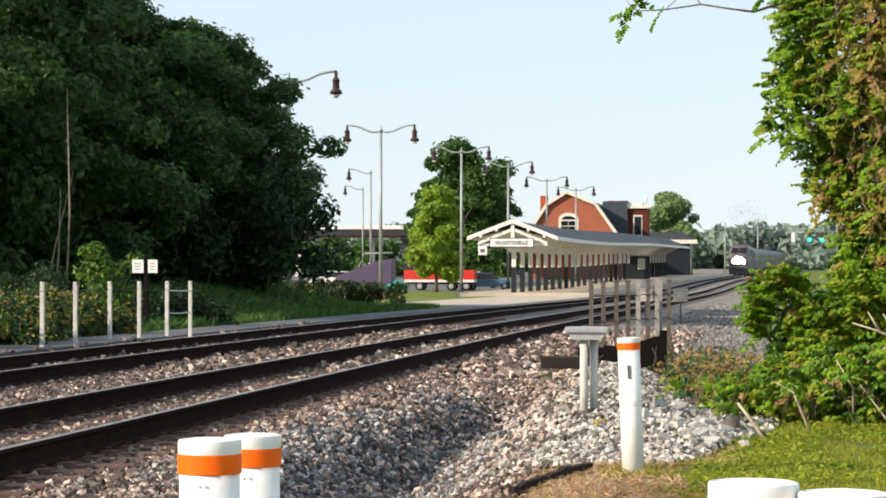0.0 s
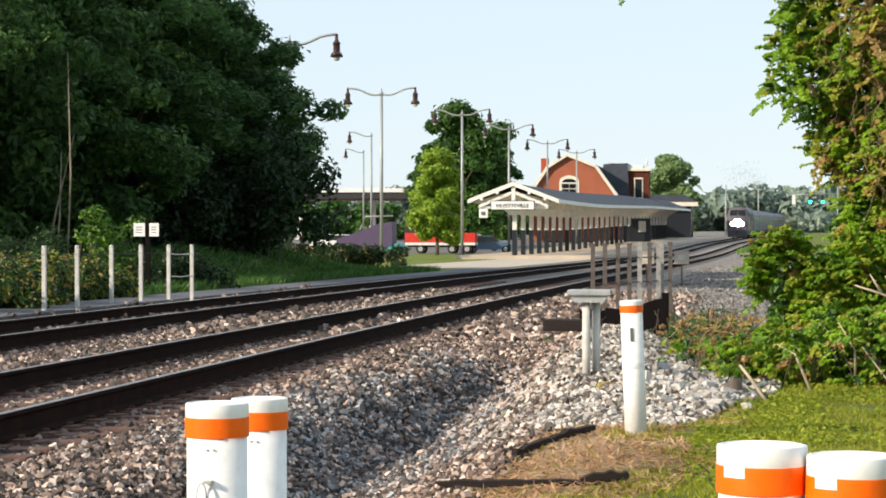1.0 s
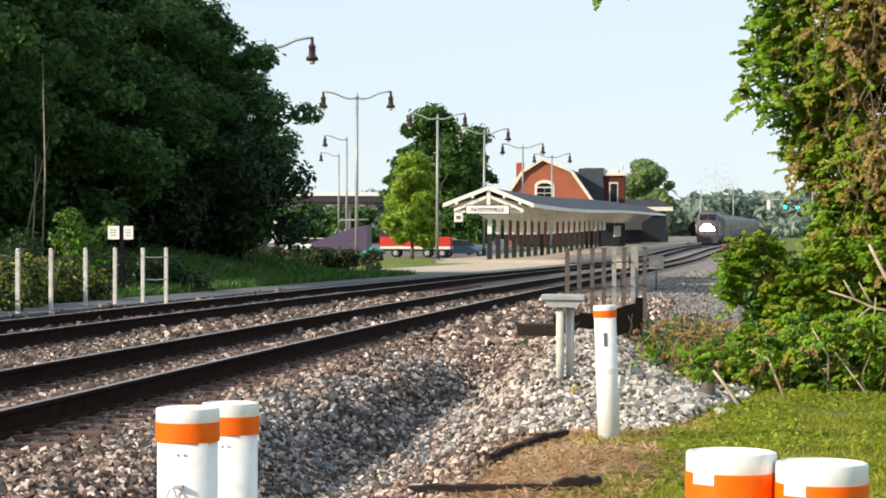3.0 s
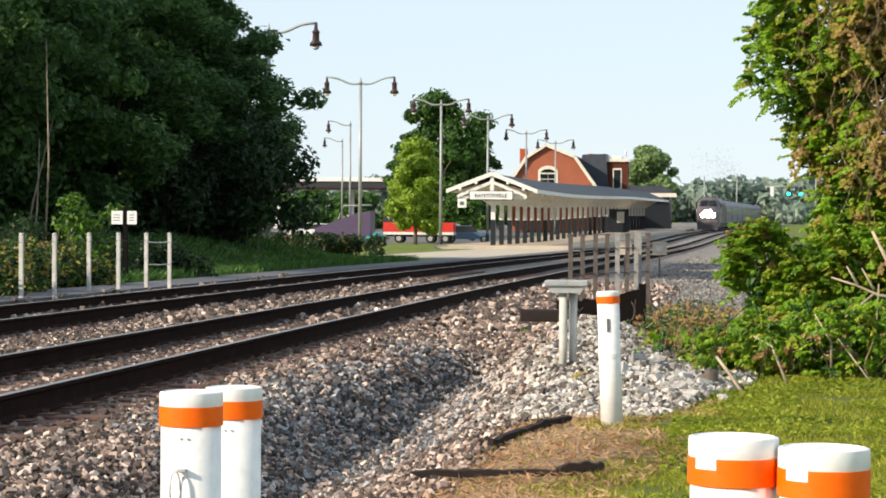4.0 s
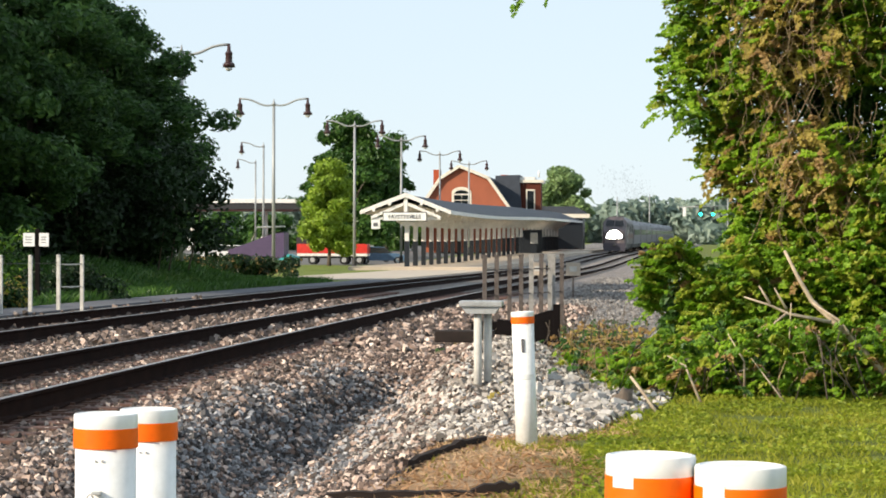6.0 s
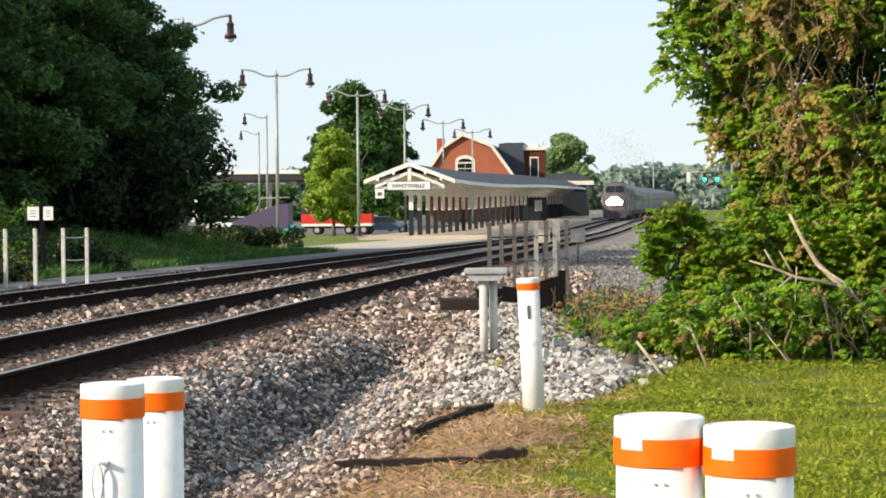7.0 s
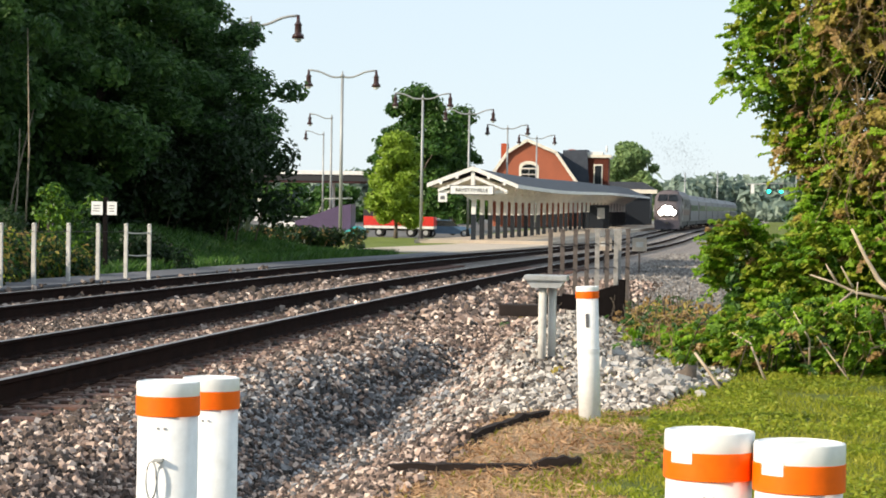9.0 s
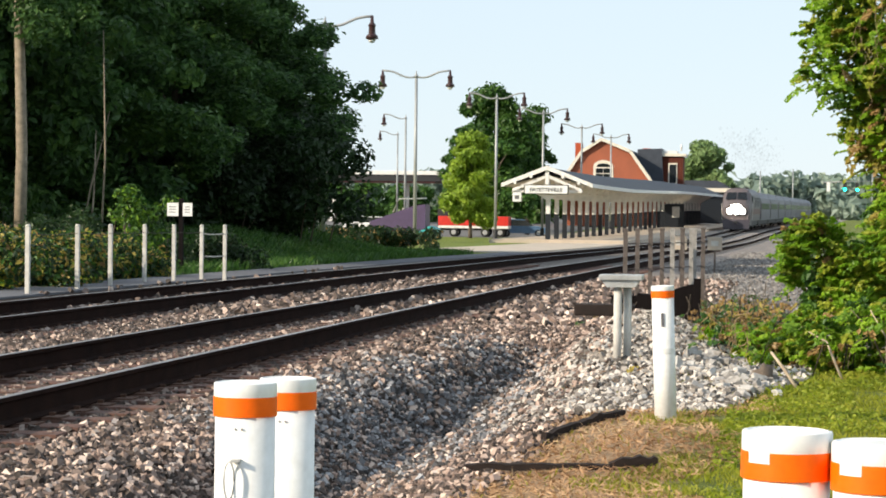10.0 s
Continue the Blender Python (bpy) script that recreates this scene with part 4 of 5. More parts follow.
# ---- right side: thicket ----
def spray_points(rng, bases, dirs, length, count, droop, wide):
    """Leaf places and normals along arching twigs: leaves stand on both sides of each stem and share its tilt."""
    b, d = np.asarray(bases, float), np.asarray(dirs, float)
    d = d / (np.linalg.norm(d, axis=1, keepdims=True) + 1e-9)
    n = len(b)
    l = length * rng.uniform(0.55, 1.4, (n, 1))
    u = rng.uniform(0.05, 1.0, (n, count, 1))
    side = np.cross(d, [0, 0, 1.0]) + rng.normal(size=(n, 3)) * 0.35
    side /= np.linalg.norm(side, axis=1, keepdims=True) + 1e-9
    up = np.cross(side, d)
    off = rng.choice([-1.0, 1.0], (n, count, 1)) * rng.uniform(0.3, 1.0, (n, count, 1)) * wide * (1.15 - 0.75 * u)
    p = b[:, None] + d[:, None] * l[:, None] * u + side[:, None] * off - np.array([0, 0, 1.0]) * droop * l[:, None] * u ** 2
    nr = up[:, None] * 0.7 + rng.normal(size=(n, count, 3)) * 0.42 + np.array([-0.60, -0.52, 0.36])      # turned to the light
    return p.reshape(-1, 3), nr.reshape(-1, 3)


def strands(rng, bases, length, radius, fall=0.8):
    """Thin tangled stems of three sides, each a bent line of four joints."""
    b = np.asarray(bases, float)
    n = len(b)
    step = (rng.normal(size=(n, 4, 3)) * [0.45, 0.25, 0.35] + np.array([0, 0, -fall])) * (length / 4) * rng.uniform(0.5, 1.4, (n, 1, 1))
    line = np.concatenate([b[:, None], b[:, None] + np.cumsum(step, 1)], 1)
    ring = np.array([(math.cos(a), math.sin(a) * 0.6, math.sin(a) * 0.6) for a in (0, 2.09, 4.19)]) * radius
    v = (line[:, :, None] + ring[None, None] * (1 - 0.14 * np.arange(5))[None, :, None, None]).reshape(-1, 3)
    f = []
    for j in range(4):
        for k in range(3):
            f.append((j * 3 + k, j * 3 + (k + 1) % 3, j * 3 + 3 + (k + 1) % 3, j * 3 + 3 + k))
    return v, (np.arange(n)[:, None, None] * 15 + np.array(f)[None]).reshape(-1, 4)


def foliage(rng, owner, groups, length, count, droop, wide, size):
    """One leaf part for each kind of leaf: groups maps a material to (bases, directions)."""
    for mat, (bases, dirs) in groups.items():
        if len(bases) > 2:
            p, n = spray_points(rng, bases, dirs, length, count, droop, wide)
            part("leaves", leaf_mesh("leaves", p, n, size, M[mat], rng, 0.18, 1.45), M[mat], owner)


def vine_tree():
    rng = np.random.default_rng(50)
    t = thing("vine_clad_tree", pose(0, 26.2, 0), "tall tree smothered in green and dead brown vines", "tree")
    edge_z = [0.8, 1.4, 1.9, 2.2, 2.5, 2.66, 2.8, 2.98, 3.3, 3.6, 4.0, 4.6, 6.5]
    edge_x = [0.80, 0.92, 1.02, 0.76, 0.56, 0.70, 0.62, 0.18, 0.14, 0.24, 0.35, 0.30, 0.5]
    groups = collections.defaultdict(lambda: ([], []))
    for i in range(5200):
        z = 0.5 + 5.6 * rng.random()
        rim = float(np.interp(z, edge_z, edge_x))
        x = rim + (3.6 - rim) * rng.random() ** 1.15
        bulge = noise.noise((x * 1.5, z * 1.2, 4.0))
        if bulge < -0.34:
            continue      # hollows between the boughs
        near = 0.35 + 0.75 * min(1.0, (x - rim) / 0.9) + 0.55 * bulge
        y = -near * (0.5 + 0.6 * rng.random())
        brown = 0.74 * math.exp(-((x - 1.55 + 0.10 * (z - 3)) / 0.52) ** 2) * soft(z, 1.3, 2.3) + 0.18 * soft(noise.noise((x * 2, z * 2, 9)), 0.0, 0.4)
        k = rng.random()
        mat = ("leafolive" if rng.random() < 0.72 else "leafdry") if k < brown else "leafbright" if k < brown + 0.42 else "leafyellow" if k < brown + 0.68 else "leafvine"
        d = (-0.55 * math.exp(-(x - rim) / 0.5) + rng.normal() * 0.55, -0.75 + rng.normal() * 0.35, 0.15 + rng.normal() * 0.45 - (0.5 if k < brown else 0))
        groups[mat][0].append((x + 0.10, y, z)), groups[mat][1].append(d)
    foliage(rng, t, groups, 0.28, 48, 0.18, 0.075, 0.041)
    inner = [(rng.uniform(float(np.interp(z, edge_z, edge_x)) + 0.35, 3.9), rng.uniform(0.1, 0.9), z, 0.34) for z in rng.uniform(0.5, 6.0, 420)]
    p, n = clump_cloud(inner, 120, rng)
    part("inner_leaves", leaf_mesh("inner_leaves", p, n, 0.06, M["leafmid"], rng), M["leafmid"], t, "dark leaves inside the crown")
    tr = part("trunk", limbs(rng, 8.2, 0.16, [(x - 1.9, y, z, r) for x, y, z, r in inner[::20]]), M["bark"], t)
    tr.location = (1.9, 0.4, 0)
    b = [(1.5 + 0.55 * rng.normal(), -1.0 - 0.35 * abs(rng.normal()), rng.uniform(1.9, 5.4)) for i in range(260)]
    b += [(rng.uniform(0.9, 3.4), -0.95 - 0.3 * abs(rng.normal()), rng.uniform(1.2, 5.0)) for i in range(70)]
    b = [q for q in b if q[0] > float(np.interp(q[2], edge_z, edge_x)) + 0.45]
    v, f = strands(rng, b, 0.6, 0.0034)
    tagged(part("dry_vine", mesh("dry_vine", v, f, M["vinetan"]), None, t, "dead brown vine strands"), kind="stuff")
    v, f = strands(rng, [(1.62 + 0.10 * rng.normal(), -1.25, rng.uniform(3.0, 4.6)) for i in range(7)], 1.3, 0.006, 1.0)
    tagged(part("vine_stem", mesh("vine_stem", v, f, M["vinetan"]), None, t, "thick tan vine stems"), kind="stuff")


def leafy_bush():
    rng = np.random.default_rng(51)
    t = thing("leafy_bush", pose(0.17, 25.0, 0), "sunlit bright green leafy bush by the gravel", "bush")
    groups = collections.defaultdict(lambda: ([], []))
    stems = []
    for i in range(1900):
        x = -0.06 + 3.1 * rng.random() ** 1.1
        top = 1.36 + 0.10 * math.sin(x * 7) - 0.20 * math.exp(-((x - 0.55) / 0.12) ** 2) + 0.12 * noise.noise((x * 5, 2, 2))
        low = float(np.interp(x, [-0.1, 0.15, 0.5, 1.2], [0.82, 0.66, 0.50, 0.1]))
        z = low + (top - low) * rng.random() ** 0.85
        bulge = noise.noise((x * 3.2, z * 3.0, 14.0))
        if bulge < -0.30:
            continue
        y = -(0.2 + 0.35 * rng.random() + 0.4 * bulge)
        k = rng.random()
        mat = "leafbright" if k < 0.56 else "leafyellow" if k < 0.92 else "leafvine" if k < 0.98 else "leafdry"
        groups[mat][0].append((x, y, z))
        groups[mat][1].append((-0.5 * math.exp(-x / 0.3) + rng.normal() * 0.5, -0.6 + rng.normal() * 0.3, 0.45 + rng.normal() * 0.35))
        if i % 40 == 0:
            stems.append((x, y, z))
    foliage(rng, t, groups, 0.24, 38, 0.30, 0.065, 0.040)
    inner = [(rng.uniform(0.15, 3.2), rng.uniform(0.15, 0.6), rng.uniform(0.35, 1.15), 0.2) for i in range(120)]
    p, n = clump_cloud(inner, 90, rng)
    part("inner_leaves", leaf_mesh("inner_leaves", p, n, 0.06, M["leafmid"], rng), M["leafmid"], t, "dark leaves inside the bush")
    bm = bmesh.new()
    for x, y, z in stems:
        b = Vector((0.5 + x * 0.7, 0.15, -0.15))
        tube([b, b.lerp(Vector((x, y, z)), 0.55) + Vector((rng.normal() * 0.08, 0, 0.08)), (x, y, z)], [0.016, 0.012, 0.004], 5, bm)
    tagged(part("stem", bm, M["bark"], t), kind="stuff")


def brambles():
    rng = np.random.default_rng(52)
    t = thing("bramble", pose(0, 24.2, 0), "low tangled green brambles with dead stems", "bramble")
    groups = collections.defaultdict(lambda: ([], []))
    for i in range(1700):
        x = rng.uniform(-0.95, 2.6)
        y = rng.normal() * 0.5 + 0.5 * soft(-x, -0.3, 0.8) * 1.6
        top = 0.34 + 0.42 * soft(x, -0.5, 0.9) + 0.16 * noise.noise((x * 3, y * 2, 5))
        if noise.noise((x * 2.4, y * 1.8, 31.0)) < -0.16:
            continue
        z = -0.08 + top * rng.random() ** 0.8
        k = rng.random()
        mat = "leafvine" if k < 0.36 else "leafmid" if k < 0.42 else "leafbright" if k < 0.80 else "leafyellow" if k < 0.95 else "leafdry"
        groups[mat][0].append((x, y, z))
        groups[mat][1].append((rng.normal() * 0.6 - 0.15, -0.5 + rng.normal() * 0.4, 0.5 + rng.normal() * 0.3))
    foliage(rng, t, groups, 0.22, 24, 0.45, 0.06, 0.044)
    b = [(rng.uniform(-0.95, 2.5), rng.normal() * 0.45 - 0.1, rng.uniform(0.25, 0.75) * (0.6 + 0.4 * soft(q, -0.5, 0.8))) for q in rng.uniform(-0.9, 2.5, 110)]
    v, f = strands(rng, b, 0.6, 0.0055, 0.6)
    tagged(part("dead_stem", mesh("dead_stem", v, f, M["vinetan"]), None, t, "dead tan bramble stems"), kind="stuff")
    # dry brush at the edge of the gravel, further on
    d = thing("dry_brush", pose(-0.62, 28.4, ground_z(-0.62, 28.4)), "brown dry brush at the edge of the gravel", "brush")
    groups = collections.defaultdict(lambda: ([], []))
    for i in range(950):
        x, y = rng.normal() * 0.5, rng.normal() * 2.0
        mat = "leafdry" if rng.random() < 0.40 else "leafolive" if rng.random() < 0.35 else "leafmid"
        groups[mat][0].append((x, y, 0.02 + 0.36 * rng.random() ** 1.4)), groups[mat][1].append((rng.normal(), rng.normal(), 0.6))
    foliage(rng, d, groups, 0.18, 12, 0.3, 0.05, 0.040)
    v, f = strands(rng, [(rng.normal() * 0.45, rng.normal() * 1.6, rng.uniform(0.3, 0.7)) for i in range(90)], 0.75, 0.006, 1.0)
    tagged(part("dry_stem", mesh("dry_stem", v, f, M["bark"]), None, d, "bare brown stems"), kind="stuff")
    # far bush over the line
    cl = [(rng.uniform(-2.2, 4), rng.normal() * 1.2, 0.3 + 2.6 * rng.random() ** 1.4, 0.7 * rng.uniform(0.7, 1.3)) for i in range(50)]
    bush("far_bush", pose(7.4, 150, ground_z(7.4, 150)), cl, 150, 0.26, (("leafmid", 1.0),), 53, "green bush beyond the gravel road", "bush", 10)


vine_tree()
leafy_bush()
brambles()


def overhang():
    rng = np.random.default_rng(61)
    t = thing("overhanging_branch", pose(0, 22, 0), "leafy end of a branch hanging over the view", "branch")
    pts = [(1.3, 2.2, 4.5), (0.5, 0.8, 4.1), (0.06, 0, 3.88), (-0.15, 0, 3.91), (-0.42, 0, 3.955), (-0.75, 0, 3.91), (-1.0, 0, 3.90), (-1.18, 0, 3.78)]
    part("twig", tube(pts, [0.03, 0.02, 0.012, 0.010, 0.009, 0.007, 0.005, 0.003], 6), M["bark"], t)
    for q in (((-0.75, 0, 3.91), (-0.66, 0, 3.99), (-0.62, 0, 4.08)), ((-0.42, 0, 3.955), (-0.5, 0, 4.05), (-0.55, 0, 4.16)), ((-1.0, 0, 3.9), (-1.08, 0, 3.96), (-1.12, 0, 4.02))):
        part("side_twig", tube(q, [0.005, 0.004, 0.002], 5), M["bark"], t)
    tips = [((-1.0, 0, 3.92), (-0.7, -0.3, -0.4)), ((-1.05, 0, 3.88), (-0.9, -0.2, -0.1)), ((-1.1, 0, 3.82), (-0.5, -0.2, -1)), ((-1.0, 0, 3.95), (-0.2, -0.3, 0.8)), ((-0.9, 0, 3.92), (-0.4, -0.4, 0.6)),
            ((-0.78, 0, 3.9), (-0.3, -0.4, -0.5)), ((-0.6, 0, 4.05), (0.1, -0.3, 1)), ((-0.9, 0, 4.05), (0.4, -0.3, 0.6)), ((0.1, 0, 3.92), (0.2, -0.4, 0.5)), ((0.25, 0.4, 4.0), (0.5, -0.4, 0.2))]
    p, n = spray_points(rng, [a for a, d in tips], [d for a, d in tips], 0.17, 15, 0.2, 0.05)
    part("leaves", leaf_mesh("leaves", p, n, 0.058, M["leafvine"], rng), M["leafvine"], t)


overhang()


def rough_stump():
    bm = lathe([(0.15, -0.1), (0.11, 0.02), (0.085, 0.07), (0.06, 0.11), (0.01, 0.15)], 13)
    for v in bm.verts:
        k = noise.noise(v.co * 14)
        v.co.x *= 1 + 0.6 * k
        v.co.y *= 1 + 0.6 * noise.noise(v.co * 11 + Vector((3, 1, 7)))
        v.co.z += 0.06 * k
    return bm


def dead_branches():
    t = thing("dead_branch", Matrix(), "bare broken pale branches sticking out of the bushes", "branch")
    for pts, r in (
            ([(2.47, 23.90, 0.17), (2.05, 23.90, 0.62), (1.71, 23.90, 0.94), (1.57, 23.90, 1.18), (1.44, 23.90, 1.44)], 0.036),
            ([(2.16, 23.85, 0.49), (1.99, 23.85, 0.74), (1.71, 23.85, 0.92)], 0.020),
            ([(1.90, 23.80, 0.73), (1.48, 23.75, 0.81), (1.28, 23.70, 0.90), (1.03, 23.65, 0.98)], 0.020),
            ([(1.45, 23.70, 0.82), (1.16, 23.65, 0.58)], 0.014), ([(1.29, 23.70, 0.91), (1.18, 23.70, 1.09)], 0.016), ([(1.45, 23.70, 0.86), (1.33, 23.70, 1.07)], 0.014),
            ([(1.49, 23.60, 0.92), (1.46, 23.60, 0.32)], 0.007), ([(1.02, 23.20, 0.00), (1.01, 23.10, 0.37), (0.85, 23.00, 0.64)], 0.014),
            ([(1.42, 23.00, -0.05), (1.08, 23.20, 0.40)], 0.011), ([(0.60, 22.90, -0.05), (0.44, 23.00, 0.33), (0.27, 23.10, 0.42)], 0.015)
):
        part("stick", tube(pts, [r * (1 - 0.6 * i / (len(pts) - 1)) for i in range(len(pts))], 7), M["deadwood"], t)
    bm = bmesh.new()
    rng = np.random.default_rng(66)
    for i in range(15):
        b = Vector((rng.uniform(-0.7, 2.3), 23.2 + rng.normal() * 0.35, 0.02))
        e = b + Vector((rng.normal() * 0.35, rng.normal() * 0.2, rng.uniform(0.25, 0.75)))
        tube([b, b.lerp(e, 0.5) + Vector((rng.normal() * 0.08, 0, 0.1)), e], [0.008, 0.006, 0.003], 5, bm)
    tagged(part("dead_stem", bm, M["bark"], t), kind="stuff")
    s = thing("stump", pose(-0.14, 21.9, 0.03), "pale split stump beside the rubble", "stump")
    part("body", rough_stump(), M["bark"], s)
    part("root", tube([(0.06, -0.2, 0.27), (0.18, -0.3, 0.12), (0.30, -0.4, -0.05)], [0.013, 0.016, 0.014], 6), M["deadwood"], s)


dead_branches()


# ---- station lamps ----
def station_lamp(m, arms, height, label):
    t = thing("station_lamp", m, label, "street lamp", "twin-arm lamps along the platform")
    part("base", lathe([(0.26, -0.1), (0.26, 0.2), (0.17, 0.3), (0.15, 0.75), (0.11, 0.85)], 14), M["black"], t, "black cast base")
    part("pole", tube([(0, 0, 0.7), (0, 0, height)], [0.11, 0.085], 12), M["pole"], t)
    part("finial", lathe([(0.09, height - 0.15), (0.12, height), (0.05, height + 0.12), (0.02, height + 0.3)], 10), M["pole"], t)
    for s in arms:
        pts = [(s * 2.0 * u, 0, height - 0.05 + 0.36 * (0.5 - 0.5 * math.cos(math.pi * u)) - 0.10 * math.sin(math.pi * min(1, u * 1.6)) * (u < 0.62)) for u in np.linspace(0, 1, 10)]
        part("arm", tube(pts, 0.055, 8), M["pole"], t)
        x, z = s * 2.0, height + 0.36
        b = lathe([(0.27, z - 1.0), (0.24, z - 0.86), (0.15, z - 0.78), (0.14, z - 0.5), (0.17, z - 0.42), (0.08, z - 0.3), (0.06, z - 0.02)], 14)
        bmesh.ops.translate(b, verts=b.verts, vec=(x, 0, 0))
        sh = part("shade", b, M["bell"], t, "maroon bell-shaped lamp shade")
        b = lathe([(0.06, z - 1.16), (0.14, z - 1.10), (0.17, z - 0.99)], 12)
        bmesh.ops.translate(b, verts=b.verts, vec=(x, 0, 0))
        part("diffuser", b, M["lens"], sh, "pale glass diffuser")


for x, y, arms in ((-19.1, 98, (-1, 1)), (-21.34, 137.6, (-1, 1)), (-20.6, 171, (-1, 1)), (-19.9, 198, (-1, 1)), (-19.7, 234, (-1, 1)), (-19.1, 266, (-1, 1)), (-33.8, 212, (-1,)), (-42.5, 261, (-1,))):
    g = ground_z(x, y)
    station_lamp(pose(x, y, g), arms, (9.15 if y < 150 else 9.45) - g, "tall grey lamp post with maroon bell shades")


# ---- station canopy ----
def canopy():
    t = thing("platform_canopy", Matrix(), "long white platform canopy with blue-grey shingle roof and two-tone posts", "canopy")
    y0, y1 = 163.0, 322.0
    ys = np.linspace(y0, y1, 54)
    at = lambda y, o, h: (rail_x(y) - 13.2 + o, y, rail_z(y) + h)      # noqa: E731
    secs = {"roof": ([(0, 5.12), (2.95, 3.98), (2.95, 3.88), (0, 5.0), (-2.95, 3.88), (-2.95, 3.98)], "roof"),
            "soffit": ([(0, 4.98), (2.85, 3.86), (2.85, 3.80), (0.0, 4.60), (-2.85, 3.80), (-2.85, 3.86)], "soffit")}
    for nm, (sec, mat) in secs.items():
        v, f = sweep(sec, [at(y, 0, 0) for y in ys])
        part(nm, mesh(nm, v, f, M[mat]), None, t)
    for s in (-1, 1):
        v, f = sweep([(s * 2.95, 4.02), (s * 3.02, 4.02), (s * 3.02, 3.76), (s * 2.95, 3.76)], [at(y, 0, 0) for y in ys])
        part("fascia", mesh("fascia", v, f, M["white"]), None, t, "white fascia board")
    x, _, z = at(y0, 0, 0)
    for s in (-1, 1):
        bm = prism([(x, z + 5.22), (x + s * 3.15, z + 4.0), (x + s * 3.15, z + 3.72), (x, z + 4.92)], y0 - 0.45, y0 - 0.3)
        part("barge_board", bm, M["white"], t, "white barge board")
        bm = prism([(x + s * 0.15, z + 4.55), (x + s * 2.4, z + 3.62), (x + s * 2.4, z + 3.42), (x + s * 0.15, z + 4.33)], y0 - 0.28, y0 - 0.14)
        part("gable_brace", bm, M["white"], t)
        part("rafter_end", boxes((x + s * 1.1 - 0.09, x + s * 1.1 + 0.09, y0 - 0.5, y0, z + 4.35, z + 4.55)), M["white"], t)
        part("rafter_end", boxes((x + s * 2.2 - 0.09, x + s * 2.2 + 0.09, y0 - 0.5, y0, z + 3.93, z + 4.11)), M["white"], t)
    part("king_post", boxes((x - 0.13, x + 0.13, y0 - 0.3, y0 - 0.1, z + 3.4, z + 4.95), bevel=0.02), M["white"], t)
    part("tie_beam", boxes((x - 2.4, x + 2.4, y0 - 0.12, y0 + 0.1, z + 3.36, z + 3.56), bevel=0.02), M["white"], t)
    part("bracket", prism([(x - 0.75, z + 3.36), (x + 0.75, z + 3.36), (x + 0.2, z + 2.9), (x - 0.2, z + 2.9)], y0 + 0.1, y0 + 0.4), M["white"], t)
    for i in range(31):
        y = y0 + 0.6 + i * 5.1
        px, _, pz = at(y, 0, 0)
        c = part("column", boxes((px - 0.15, px + 0.15, y - 0.15, y + 0.15, pz + 1.88, pz + 4.6), bevel=0.02), M["white"], t, "white upper column")
        part("lower_column", boxes((px - 0.17, px + 0.17, y - 0.17, y + 0.17, pz + 0.12, pz + 1.90), bevel=0.02), M["navy"], c, "dark blue lower column")
        for s in (-1, 1):
            part("brace", prism([(px + s * 0.15, pz + 2.9), (px + s * 0.15, pz + 3.2), (px + s * 1.9, pz + 4.0), (px + s * 1.9, pz + 3.85)], y - 0.07, y + 0.07), M["white"], c)
    lamp = part("notice_box", boxes((x - 2.35, x - 1.75, y0 - 0.5, y0 - 0.2, z + 2.72, z + 3.35), bevel=0.03), M["signwhite"], t, "white hanging box sign")
    part("mark", boxes((x - 2.2, x - 1.9, y0 - 0.52, y0 - 0.505, z + 2.9, z + 3.15)), M["inkmark"], lamp)
    # station name board
    b = thing("name_board", Matrix(), "white station name board with dark blue letters under the gable", "sign")
    part("board", boxes((x - 1.5, x + 1.45, y0 - 0.62, y0 - 0.52, z + 3.30, z + 3.85), bevel=0.02), M["signwhite"], b)
    part("border", boxes((x - 1.56, x + 1.51, y0 - 0.60, y0 - 0.54, z + 3.25, z + 3.90), bevel=0.01), M["navy"], b)
    for hx in (-1.2, 0.0, 1.2):
        part("hanger", boxes((x + hx - 0.04, x + hx + 0.04, y0 - 0.53, y0 - 0.1, z + 3.46, z + 3.54)), M["white"], b)
    cu = bpy.data.curves.new("lettering", 'FONT')
    cu.body, cu.size, cu.align_x, cu.extrude = "FAYETTEVILLE", 0.36, 'CENTER', 0.008
    cu.materials.append(M["navy"])
    o = new("lettering", cu)
    o.parent = b
    o.matrix_basis = Matrix.Translation((x - 0.03, y0 - 0.64, z + 3.44)) @ pose(0, 0, 0, 90, 0, 0)
    # ticket shelter under the far end
    s = thing("platform_shelter", Matrix(), "dark shelter wall under the far end of the canopy", "shelter")
    xx, _, zz = at(262, 0, 0)
    part("wall", boxes((xx - 0.6, xx + 2.2, 262, 262.3, zz + 0.1, zz + 2.7)), M["navy"], s)
    part("panel", boxes((xx + 0.9, xx + 1.7, 261.9, 261.98, zz + 1.2, zz + 2.4)), M["greypost"], s)


canopy()


